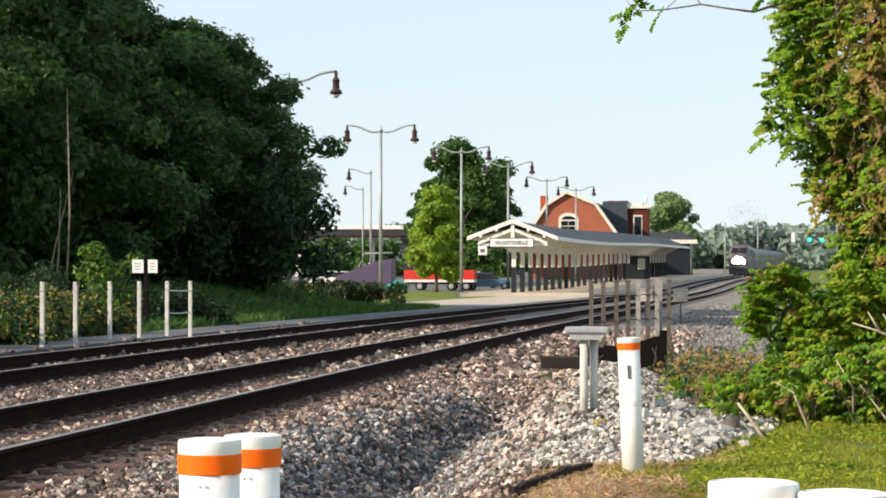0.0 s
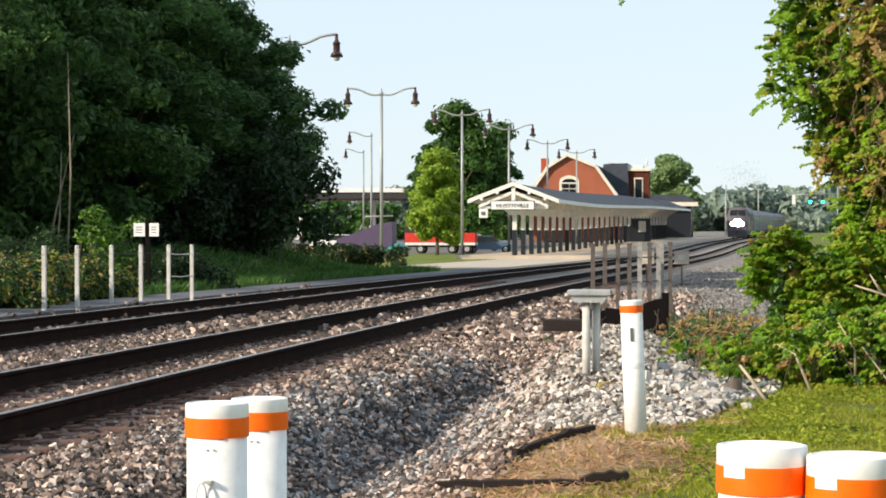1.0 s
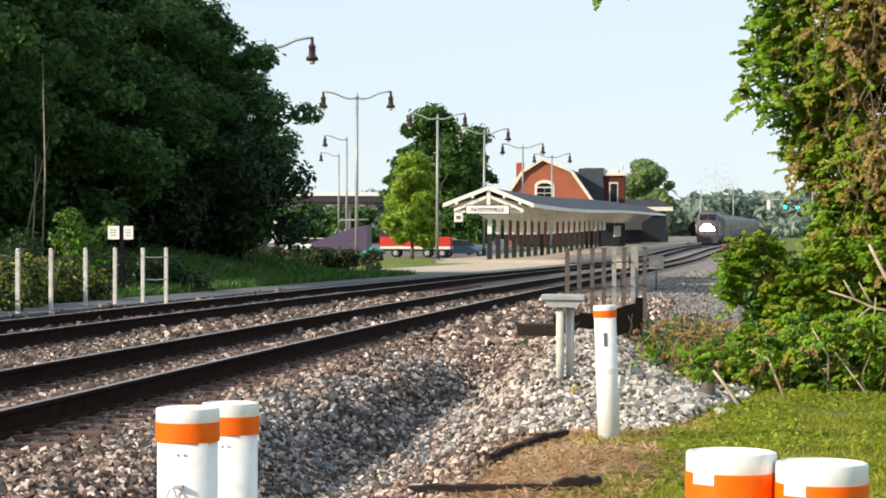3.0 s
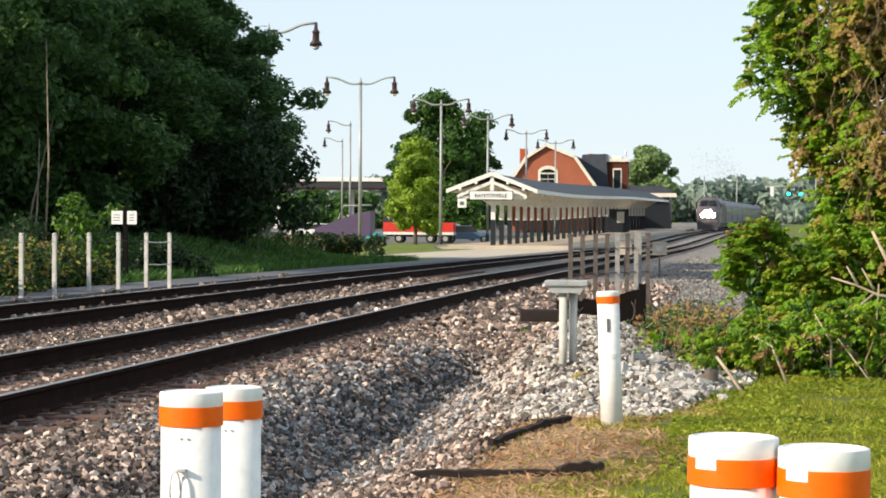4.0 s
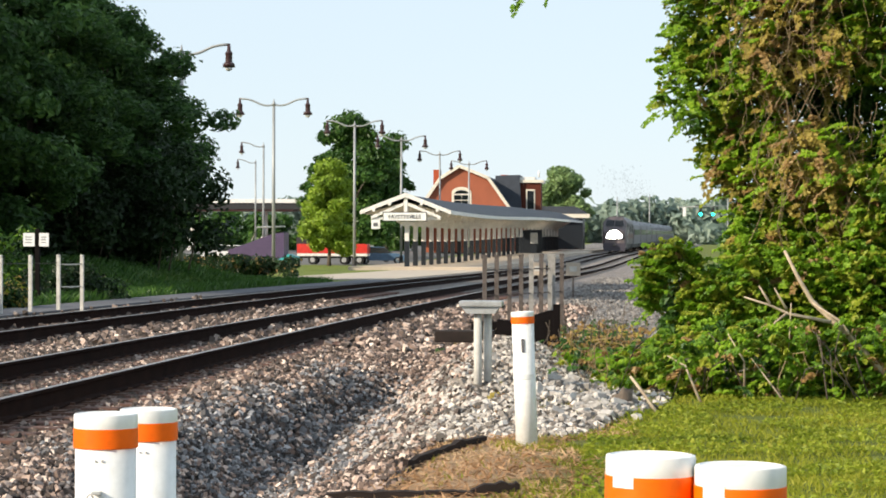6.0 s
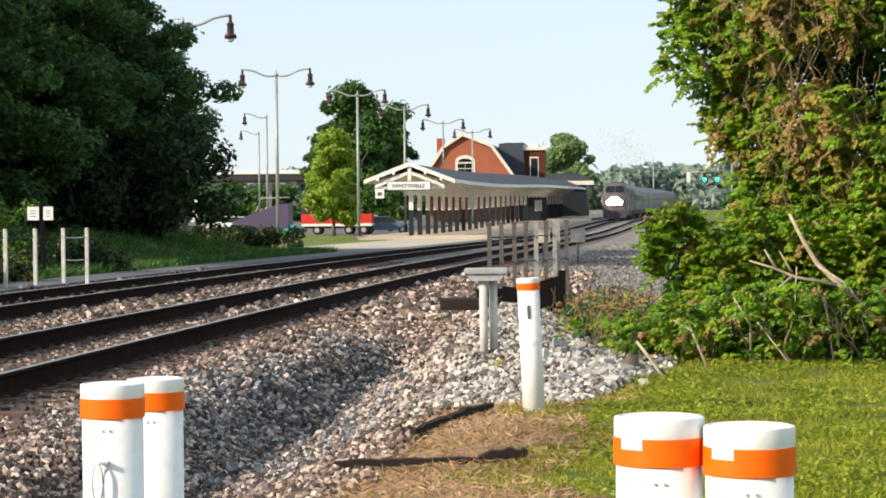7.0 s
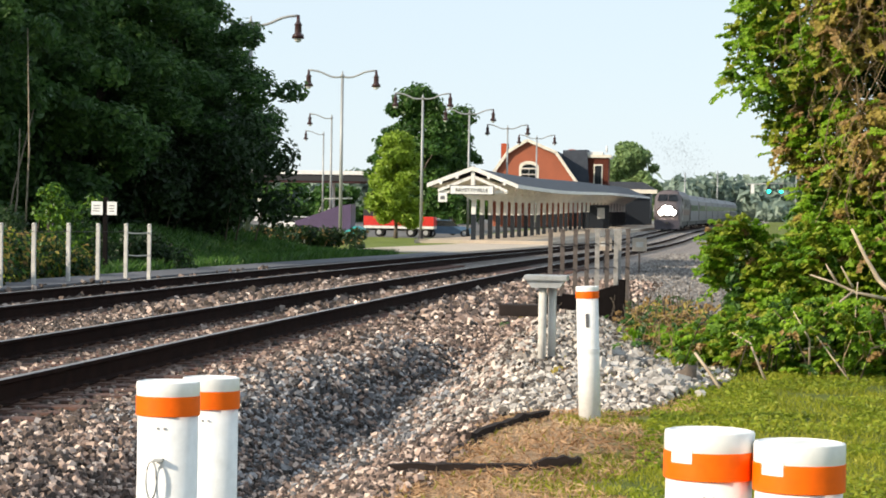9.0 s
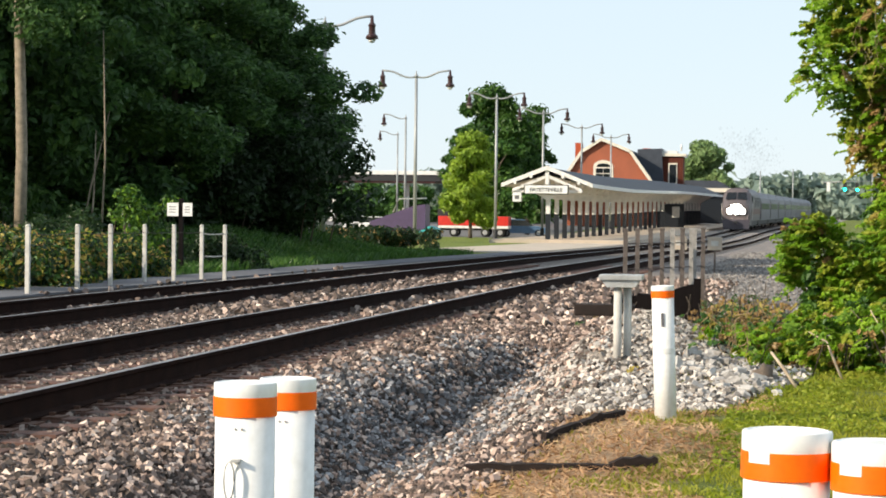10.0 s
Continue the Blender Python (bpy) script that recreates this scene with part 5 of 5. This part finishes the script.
# ---- depot ----
def depot():
    t = thing("depot", pose(-20.9, 285, rail_z(285) + 0.0), "red brick station house with a gambrel roof and cream trim", "station building")
    prof = [(-4.95, 6.0), (-3.0, 8.9), (-0.7, 10.35), (2.75, 8.95), (5.55, 5.0)]
    wall = [(-4.95, 0.0), *prof, (5.55, 0.0)]
    part("gable_wall", prism(wall, 0, 0.35), M["brick"], t, "red brick gable wall")
    part("side_wall", boxes((-4.95, -4.6, 0.35, 30, 0, 6.0)), M["brick"], t)
    part("side_wall", boxes((5.2, 5.55, 0.35, 30, 0, 5.0)), M["brick"], t)
    part("back_wall", prism(wall, 30, 30.35), M["brick"], t)
    for (ax, az), (bx, bz) in zip(prof, prof[1:]):
        n = Vector((-(bz - az), 0, bx - ax)).normalized() * 0.14
        part("roof", prism([(ax, az), (bx, bz), (bx + n.x, bz + n.z), (ax + n.x, az + n.z)], -0.3, 30.6), M["roof"], t, "blue-grey shingle roof slope")
        n2 = n * 2.2
        part("rake_trim", prism([(ax - n.x, az - n.z), (bx - n.x, bz - n.z), (bx + n2.x * 0.7, bz + n2.z * 0.7), (ax + n2.x * 0.7, az + n2.z * 0.7)], -0.5, -0.31), M["cream"], t, "cream painted rake board")
    w = part("gable_window", boxes((-1.65, 0.75, -0.06, 0.12, 5.5, 7.2), bevel=0.03), M["cream"], t, "cream framed arched window")
    arch = [(-0.45 + 1.2 * math.cos(a), 7.15 + 0.75 * math.sin(a)) for a in np.linspace(0, math.pi, 12)]
    part("arch_trim", prism(arch, -0.06, 0.1), M["cream"], w)
    arch = [(-0.45 + 0.85 * math.cos(a), 7.08 + 0.42 * math.sin(a)) for a in np.linspace(0, math.pi, 12)]
    part("arch_pane", prism(arch, -0.09, -0.065), M["glass"], w)
    for z0, z1 in ((6.35, 6.9), (5.65, 6.25)):
        for x0, x1 in ((-1.35, -0.48), (-0.42, 0.45)):
            part("pane", boxes((x0, x1, -0.09, -0.065, z0, z1)), M["glass"], w)
    part("sill", boxes((-1.85, 0.95, -0.16, 0.0, 5.32, 5.5)), M["cream"], w)
    part("chimney", boxes((-4.3, -3.4, 5.0, 5.9, 6.0, 10.1), bevel=0.02), M["brick"], t, "red brick chimney")
    part("chimney", boxes((3.0, 3.9, 22, 23, 6.0, 9.9), bevel=0.02), M["brick"], t, "red brick chimney")
    # cross wing with its dark roof, and the dormer tower
    part("cross_roof", prism([(3.0, 5.0), (3.4, 9.35), (6.3, 9.45), (6.6, 5.0)], 4, 12), M["roof"], t, "dark hipped cross roof")
    d = part("tower", boxes((6.4, 8.9, 4.6, 9.0, 4.4, 8.5)), M["brickdark"], t, "small brick tower with a window")
    part("cornice", boxes((6.15, 9.25, 4.3, 9.3, 8.5, 8.85), bevel=0.05), M["cream"], d, "cream cornice")
    part("parapet", boxes((6.3, 8.2, 4.5, 9.1, 8.85, 9.2), bevel=0.05), M["white"], d)
    part("finial", lathe([(0.12, 9.2), (0.1, 9.5), (0.16, 9.7), (0.02, 10.1)], 8), M["white"], d).location = (8.6, 6, 0)
    part("window_trim", boxes((7.1, 8.2, 4.5, 4.65, 5.1, 7.7), bevel=0.03), M["cream"], d, "cream window surround")
    part("window_pane", boxes((7.24, 8.06, 4.46, 4.52, 5.3, 7.52)), M["glass"], d)
    part("low_roof", prism([(2.0, 5.0), (4.5, 6.1), (12.0, 6.1), (13.9, 5.0)], 46, 62), M["roof"], t, "low blue-grey roof of the rear wing")
    part("low_fascia", boxes((2.0, 14.0, 45.7, 46.0, 4.5, 5.05)), M["cream"], t, "pale fascia of the rear wing")
    part("low_wall", boxes((3.0, 13.0, 47, 61, 0, 4.6)), M["navy"], t, "dark wall of the rear wing")
    # Added roof, hidden behind the canopy, to shade the lower gable wall.
    part("porch_roof", prism([(-10.5, 4.05), (5.8, 4.05), (5.4, 4.35), (-10.1, 4.35)], -6.0, -0.02), M["roof"], t, "added low roof that shades the gable wall")
    part("link_wall", boxes((3.0, 5.2, 30.35, 47, 0, 4.4)), M["brick"], t)


depot()


# ---- train ----
def train_front(y):
    return rail_x(y) - SPACING - GAUGE / 2


def loco():
    t = thing("locomotive", Matrix(), "grey passenger diesel locomotive with lit headlights", "locomotive")
    side = [(-1.52, 1.0), (-1.55, 2.9), (-1.45, 3.8), (-1.05, 4.25), (-0.5, 4.42), (0.5, 4.42), (1.05, 4.25), (1.45, 3.8), (1.55, 2.9), (1.52, 1.0)]
    bm = prism(side, 1.9, 20.8)
    part("body", bm, M["loco"], t, "grey body with faded stripe")
    nose = bmesh.new()
    st = [(0.0, 0.80, 2.75), (0.25, 0.90, 3.0), (1.2, 0.97, 3.75), (1.9, 1.0, 4.42)]
    rows = []
    for y, k, top in st:
        rows.append([nose.verts.new((x * k, y, 0.55 + (z - 1.0) / 3.42 * (top - 0.55))) for x, z in side])
    for a, b in zip(rows, rows[1:]):
        for i in range(len(side)):
            j = (i + 1) % len(side)
            nose.faces.new((a[i], a[j], b[j], b[i]))
    nose.faces.new(rows[0])
    part("nose", nose, M["loco"], t, "sloping grey nose")
    for x0, x1 in ((-1.05, -0.06), (0.06, 1.05)):
        bm = bmesh.new()
        q = [bm.verts.new(c) for c in ((x0 * 1.1, 0.50, 3.26), (x1 * 1.1, 0.50, 3.26), (x1 * 0.95, 1.36, 4.0), (x0 * 0.95, 1.36, 4.0))]
        bm.faces.new(q)
        bmesh.ops.solidify(bm, geom=bm.faces[:], thickness=0.06)
        part("windscreen", bm, M["glass"], t, "dark windscreen pane")
    part("roof_band", prism([(-1.5, 3.62), (-1.08, 4.29), (-0.5, 4.47), (0.5, 4.47), (1.08, 4.29), (1.5, 3.62)], 2.0, 20.7), M["locodark"], t, "dark roof band")
    part("stripe", boxes((1.53, 1.575, 2.2, 20.6, 1.7, 2.3)), M["locored"], t, "dark red side stripe")
    part("stripe", boxes((-1.575, -1.53, 2.2, 20.6, 1.7, 2.3)), M["locored"], t, "dark red side stripe")
    part("pilot", prism([(-1.35, 0.15), (1.35, 0.15), (1.42, 1.15), (-1.42, 1.15)], -0.25, 0.3), M["locodark"], t, "dark pilot plough")
    part("coupler", boxes((-0.18, 0.18, -0.75, -0.2, 0.72, 1.0), bevel=0.04), M["black"], t)
    # Lenses oversized and a middle one added: the headlights' merged glare as shape.
    for x, z, r in ((-0.66, 2.02, 0.33), (0.66, 2.02, 0.33), (-0.22, 2.38, 0.36), (0.22, 2.38, 0.36), (0.0, 2.0, 0.34)):
        y = 0.02 if z < 2 else 0.0
        b = lathe([(r * 1.15, 0.0), (r * 1.15, 0.18), (r, 0.2)], 14)
        h = part("lamp_housing", b, M["black"], t)
        h.matrix_basis = pose(x, y, z, 90, 0, 0)
        b = lathe([(r, 0.2), (r * 0.85, 0.27), (r * 0.3, 0.31)], 14)
        part("lamp_lens", b, M["head"], h, "lit white headlight lens, enlarged for its glare")
    part("underframe", boxes((-1.3, 1.3, 1.0, 20.4, 0.55, 1.0)), M["black"], t)
    part("fuel_tank", boxes((-1.25, 1.25, 8.0, 13.0, 0.25, 0.8), bevel=0.1), M["black"], t)
    for yb in (2.2, 15.4):
        b = part("bogie", boxes((-1.2, 1.2, yb, yb + 3.6, 0.4, 0.75), bevel=0.05), M["black"], t)
        for dy in (0.5, 3.1):
            for x in (-0.75, 0.75):
                w = part("wheel", lathe([(0.5, -0.06), (0.5, 0.06)], 20), M["darkiron"], b)
                w.matrix_basis = pose(x, yb + dy, 0.5, 0, 90, 0)
    for y0, y1 in ((2.6, 3.3),):
        part("cab_window", boxes((1.5, 1.58, y0, y1, 3.0, 3.6)), M["glass"], t)
        part("cab_window", boxes((-1.58, -1.5, y0, y1, 3.0, 3.6)), M["glass"], t)
    for x in (-0.45, 0.45):
        part("exhaust", boxes((x - 0.25, x + 0.25, 11, 12.2, 4.4, 4.62), bevel=0.03), M["black"], t)
    for i in range(5):
        part("side_grille", boxes((1.55, 1.59, 8.2 + i * 2.2, 9.8 + i * 2.2, 2.5, 3.5)), M["locodark"], t)
    for s in (-1, 1):
        part("handrail", tube([(s * 1.58, 2.1, 1.2), (s * 1.62, 2.1, 2.8)], 0.03, 6), M["white"], t)
    return t


def coach():
    t = thing("passenger_coach", Matrix(), "stainless steel passenger coach with a dark window band", "railway coach", "coaches of the train")
    side = [(-1.55, 0.95), (-1.58, 2.6), (-1.5, 3.5), (-1.15, 3.95), (-0.5, 4.15), (0.5, 4.15), (1.15, 3.95), (1.5, 3.5), (1.58, 2.6), (1.55, 0.95)]
    part("body", prism(side, 0.4, 25.6), M["stainless"], t)
    part("roof", prism([(-1.52, 3.46), (-1.17, 4.0), (-0.5, 4.2), (0.5, 4.2), (1.17, 4.0), (1.52, 3.46)], 0.42, 25.58), M["locodark"], t, "dark coach roof")
    for s in (-1, 1):
        part("window_band", boxes((*sorted((s * 1.575, s * 1.60)), 2.5, 23.5, 2.2, 2.9)), M["glass"], t, "dark strip of windows")
        for i in range(9):
            part("rib", boxes((*sorted((s * 1.57, s * 1.605)), 0.6, 25.4, 1.05 + i * 0.11, 1.09 + i * 0.11)), M["stainless"], t)
        part("door", boxes((*sorted((s * 1.57, s * 1.61)), 0.9, 1.8, 1.1, 3.2)), M["loco"], t)
    part("vestibule", boxes((-0.6, 0.6, 0.0, 0.4, 1.1, 3.4)), M["black"], t)
    part("underframe", boxes((-1.3, 1.3, 1.0, 25.0, 0.5, 0.95)), M["black"], t)
    for yb in (2.2, 21.0):
        b = part("bogie", boxes((-1.2, 1.2, yb, yb + 2.8, 0.35, 0.75), bevel=0.05), M["black"], t)
        for dy in (0.4, 2.4):
            for x in (-0.75, 0.75):
                w = part("wheel", lathe([(0.46, -0.06), (0.46, 0.06)], 18), M["darkiron"], b)
                w.matrix_basis = pose(x, yb + dy, 0.46, 0, 90, 0)
    return t


engine = loco()
coaches = [coach()]
for i in range(8):
    coaches.append(copy_thing(coaches[0], Matrix()))


def smoke_puff(seed):
    """Soot drifting up: thin, nearly clear flecks, thickest in the middle of the puff."""
    rng = np.random.default_rng(seed)
    grow = 0.8 + 0.45 * (seed - 200)
    p = np.clip(rng.normal(size=(300, 3)), -1.9, 1.9) * [0.7 * grow, 0.9 * grow, 0.6 * grow]
    k = M.get("smoke")
    if not k:
        q = Mat("thin_smoke", 1.0, 0, 0.0)
        q.color((0.03, 0.03, 0.035))
        q.b.inputs["Alpha"].default_value = 0.07
        k = M["smoke"] = q.m
    o = new("smoke_puff", leaf_mesh("smoke_puff", p, rng.normal(size=p.shape) * [0.3, 1, 0.3], 0.24 * grow, k, rng, 0.0, 1.0))
    o.visible_shadow = False
    return tagged(o, "thin grey diesel exhaust smoke above the locomotive", "smoke", "exhaust smoke", "stuff")


# ---- street behind the platform ----
def low_canopy():
    t = thing("filling_station_canopy", pose(0, 300, rail_z(300)), "flat white-edged filling station canopy on columns", "canopy")
    part("deck", boxes((-62, -43.2, 0, 12, 5.3, 6.1)), M["black"], t)
    part("fascia", boxes((-62.1, -43.1, -0.2, 12.2, 6.1, 6.6), bevel=0.05), M["white"], t, "white fascia")
    part("underside", boxes((-61, -44, 0.2, 11.5, 5.1, 5.3)), M["locored"], t)
    for x in (-58, -48.3):
        part("column", boxes((x - 0.2, x + 0.2, 5, 5.4, 0, 5.2)), M["white"], t)
        part("pump", boxes((x - 0.5, x + 0.5, 4.0, 4.7, 0.0, 1.8), bevel=0.05), M["carwhite"], t)


low_canopy()


def flatbed_truck():
    t = thing("red_flatbed_truck", pose(-26.1, 200, ground_z(-26, 200)), "red flatbed truck with a black cab parked behind the lawn", "truck")
    part("bed", boxes((-2.9, 1.45, 0, 2.2, 0.95, 1.75), bevel=0.03), M["red"], t, "bright red bed side")
    part("tail", boxes((1.55, 3.1, 0, 2.2, 0.95, 1.75), bevel=0.03), M["red"], t)
    part("skirt", boxes((-2.9, 3.1, 0.02, 2.2, 0.72, 0.95)), M["white"], t, "white lower rail")
    part("cab", prism([(-3.0, 0.9), (-0.9, 0.9), (-0.9, 3.3), (-2.6, 3.3), (-3.0, 2.2)], 0.3, 2.0), M["black"], t, "black cab")
    part("chassis", boxes((-2.8, 3.0, 0.4, 1.8, 0.55, 0.85)), M["black"], t)
    for x in (-1.6, 1.1, 2.4):
        for y in (0.15, 1.9):
            w = part("wheel", lathe([(0.36, -0.13), (0.39, 0.0), (0.36, 0.13)], 18), M["tyre"], t)
            w.matrix_basis = pose(x, y + 0.15, 0.39, 90, 0, 0)
            part("rim", lathe([(0.22, 0.12), (0.2, 0.15)], 12), M["galv"], w)


flatbed_truck()


def painted_trailer():
    t = thing("painted_trailer", pose(-25.2, 158, ground_z(-25.2, 158) - 0.0), "purple and teal painted trailer behind the weeds", "trailer")
    part("body", prism([(-2.4, 0.4), (1.4, 0.4), (1.4, 2.55), (0.6, 2.45), (-1.0, 1.85), (-2.4, 1.35)], 0, 2.2), M["purple"], t, "purple side")
    part("nose", prism([(0.75, 0.2), (2.2, 0.2), (2.2, 0.9), (1.7, 1.1), (1.0, 0.7)], -0.2, 2.0), M["teal"], t, "teal nose panel")
    part("rail", tube([(-0.8, 0, 2.0), (-0.4, 0, 2.9), (1.5, 0, 2.95)], 0.06, 6), M["greypost"], t)
    part("chassis", boxes((-2.3, 2.0, 0.3, 1.9, 0.4, 0.7)), M["black"], t)
    for x in (-1.6, 0.6):
        w = part("wheel", lathe([(0.4, -0.12), (0.4, 0.12)], 16), M["tyre"], t)
        w.matrix_basis = pose(x, 0.1, 0.4, 90, 0, 0)


painted_trailer()


def car(m, paint, label):
    t = thing("parked_car", m, label, "car", "parked cars")
    part("body", prism([(-2.2, 0.32), (2.2, 0.32), (2.25, 0.75), (1.3, 0.95), (-2.1, 0.98), (-2.25, 0.7)], -0.85, 0.85), paint, t)
    part("cabin", prism([(-1.7, 0.96), (0.95, 0.94), (0.3, 1.45), (-1.2, 1.47)], -0.74, 0.74), M["glass"], t, "dark glass cabin")
    part("roof", prism([(-1.2, 1.45), (0.3, 1.43), (0.2, 1.5), (-1.1, 1.52)], -0.72, 0.72), paint, t)
    for x in (-1.4, 1.4):
        for y in (-0.8, 0.8):
            w = part("wheel", lathe([(0.31, -0.1), (0.33, 0), (0.31, 0.1)], 16), M["tyre"], t)
            w.matrix_basis = pose(x, y, 0.33, 90, 0, 0)
            part("rim", lathe([(0.2, 0.1), (0.18, 0.12)], 10), M["galv"], w)
    for y in (-0.6, 0.6):
        part("headlight", boxes((2.2, 2.26, y - 0.2, y + 0.2, 0.6, 0.74), bevel=0.01), M["lens"], t)


for x, y, a, p, lab in ((-24.4, 215, 8, "carwhite", "white parked car behind the lawn"), (-22.2, 204, 5, "carblue", "blue parked car beside the canopy"), (-36.5, 215, -5, "carwhite", "white parked car by the filling station"),
                        (-33.6, 212, 3, "loco", "grey parked car by the filling station"), (-38.8, 220, 10, "carwhite", "white parked car by the filling station")):
    car(pose(x, y, ground_z(x, y), 0, 0, a), M[p], lab)

tree("young_tree", pose(-25.2, 192, ground_z(-25, 192)), 8.0, 2.3, 0.14, "fresh yellow-green leaves", 260, 0.2, 95, 0.8, "leaffresh", 90, "young bright green tree on the station lawn", 0.20, "", 0.42)
tree("large_tree", pose(-28.2, 232, ground_z(-28.2, 232)), 13.6, 5.3, 0.35, "dark green leaves", 170, 0.32, 95, 1.35, "leafmid", 91, "large dark green tree behind the station lawn", 0.16)
tree("large_tree", pose(-26.4, 246, ground_z(-26.4, 246)), 12.0, 3.7, 0.3, "dark green leaves", 170, 0.34, 70, 1.25, "leafmid", 94, "large dark green tree beside the station house", 0.16)
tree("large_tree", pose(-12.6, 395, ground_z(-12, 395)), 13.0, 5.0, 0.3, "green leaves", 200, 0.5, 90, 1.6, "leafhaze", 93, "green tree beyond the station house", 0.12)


def skyline():
    rng = np.random.default_rng(95)
    cl = []
    for i in range(760):
        x = rng.uniform(-170, 130)
        cl.append((x, 640 + rng.normal() * 18, rng.uniform(-1, 8.4) + 1.3 * math.sin(x * 0.06), 3.2 * rng.uniform(0.7, 1.3)))
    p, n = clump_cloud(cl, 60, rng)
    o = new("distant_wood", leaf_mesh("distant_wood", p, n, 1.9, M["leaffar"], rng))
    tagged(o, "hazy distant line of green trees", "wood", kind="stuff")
    cl = [(rng.uniform(-75, -28), 330 + rng.normal() * 4, rng.uniform(-0.5, 4.2), 1.6) for i in range(110)]
    p, n = clump_cloud(cl, 120, rng)
    o = new("hedge", leaf_mesh("hedge", p, n, 0.6, M["leafmid"], rng))
    tagged(o, "green trees and shrubs behind the filling station", "hedge", kind="stuff")


skyline()


def signals():
    t = thing("traffic_light", pose(9.5, 420, rail_z(420) + 0.0), "traffic lights on a span arm showing green", "traffic light")
    part("pole", tube([(6, 0, -0.3), (6, 0, 8.4)], 0.13, 8), M["pole"], t)
    part("arm", tube([(6, 0, 7.3), (-2.5, 0, 7.0)], 0.09, 8), M["pole"], t)
    for x in (-1.6, 1.25, 3.4):
        h = part("head", boxes((x - 0.3, x + 0.3, -0.2, 0.2, 5.4, 7.0), bevel=0.03), M["black"] if x > -1 else M["signwhite"], t)
        if x > -1:
            b = lathe([(0.30, 0.0), (0.26, 0.08)], 14)
            l = part("lens", b, M["green"], h, "lit green lens")
            l.matrix_basis = pose(x, -0.2, 5.8, 90, 0, 0)
    for x, y, h in ((-4.0, 430, 9), (2.2, 520, 11), (-20.0, 440, 10), (-16.5, 380, 8.5)):
        solo("utility_pole", tube([(0, 0, -0.5), (0, 0, h)], [0.16, 0.11], 8), M["pole"], pose(x, y, rail_z(y)), "thin grey utility pole far along the line", "pole", "utility poles")


signals()

puffs = [smoke_puff(200 + i) for i in range(3)]


# ---- what moves ----
def motions():
    steps = [(0.0, 347.0), (1.0, 340.0), (2.0, 332.0), (3.0, 323.5), (4.0, 315.0), (5.0, 306.0), (6.0, 296.5), (7.0, 286.0), (8.0, 274.5), (9.0, 262.5), (10.0, 250.0)]

    def on_track(y, length):
        a, b = y + length * 0.15, y + length * 0.85
        xa, xb = train_front(a), train_front(b)
        slope = (xb - xa) / (b - a)
        return pose(xa - slope * (a - y), y, rail_z(y), 0, 0, -math.degrees(math.atan(slope)))

    walk(engine, [(t, on_track(y, 21.0)) for t, y in steps])
    for i, c in enumerate(coaches):
        walk(c, [(t, on_track(y + 21.3 + i * 26.0, 26.0)) for t, y in steps])
    for i, p in enumerate(puffs):
        rows = []
        for t, y in steps:
            age = 1.0 + i * 1.7
            rows.append((t, pose(train_front(y + 12) + 1.2 + 1.3 * math.sin(i * 2.2), y + 12 + age * 3.0, rail_z(y) + 5.4 + age * 0.95, 0, 0, 30 * i + t * 6)))
        walk(p, rows)


motions()
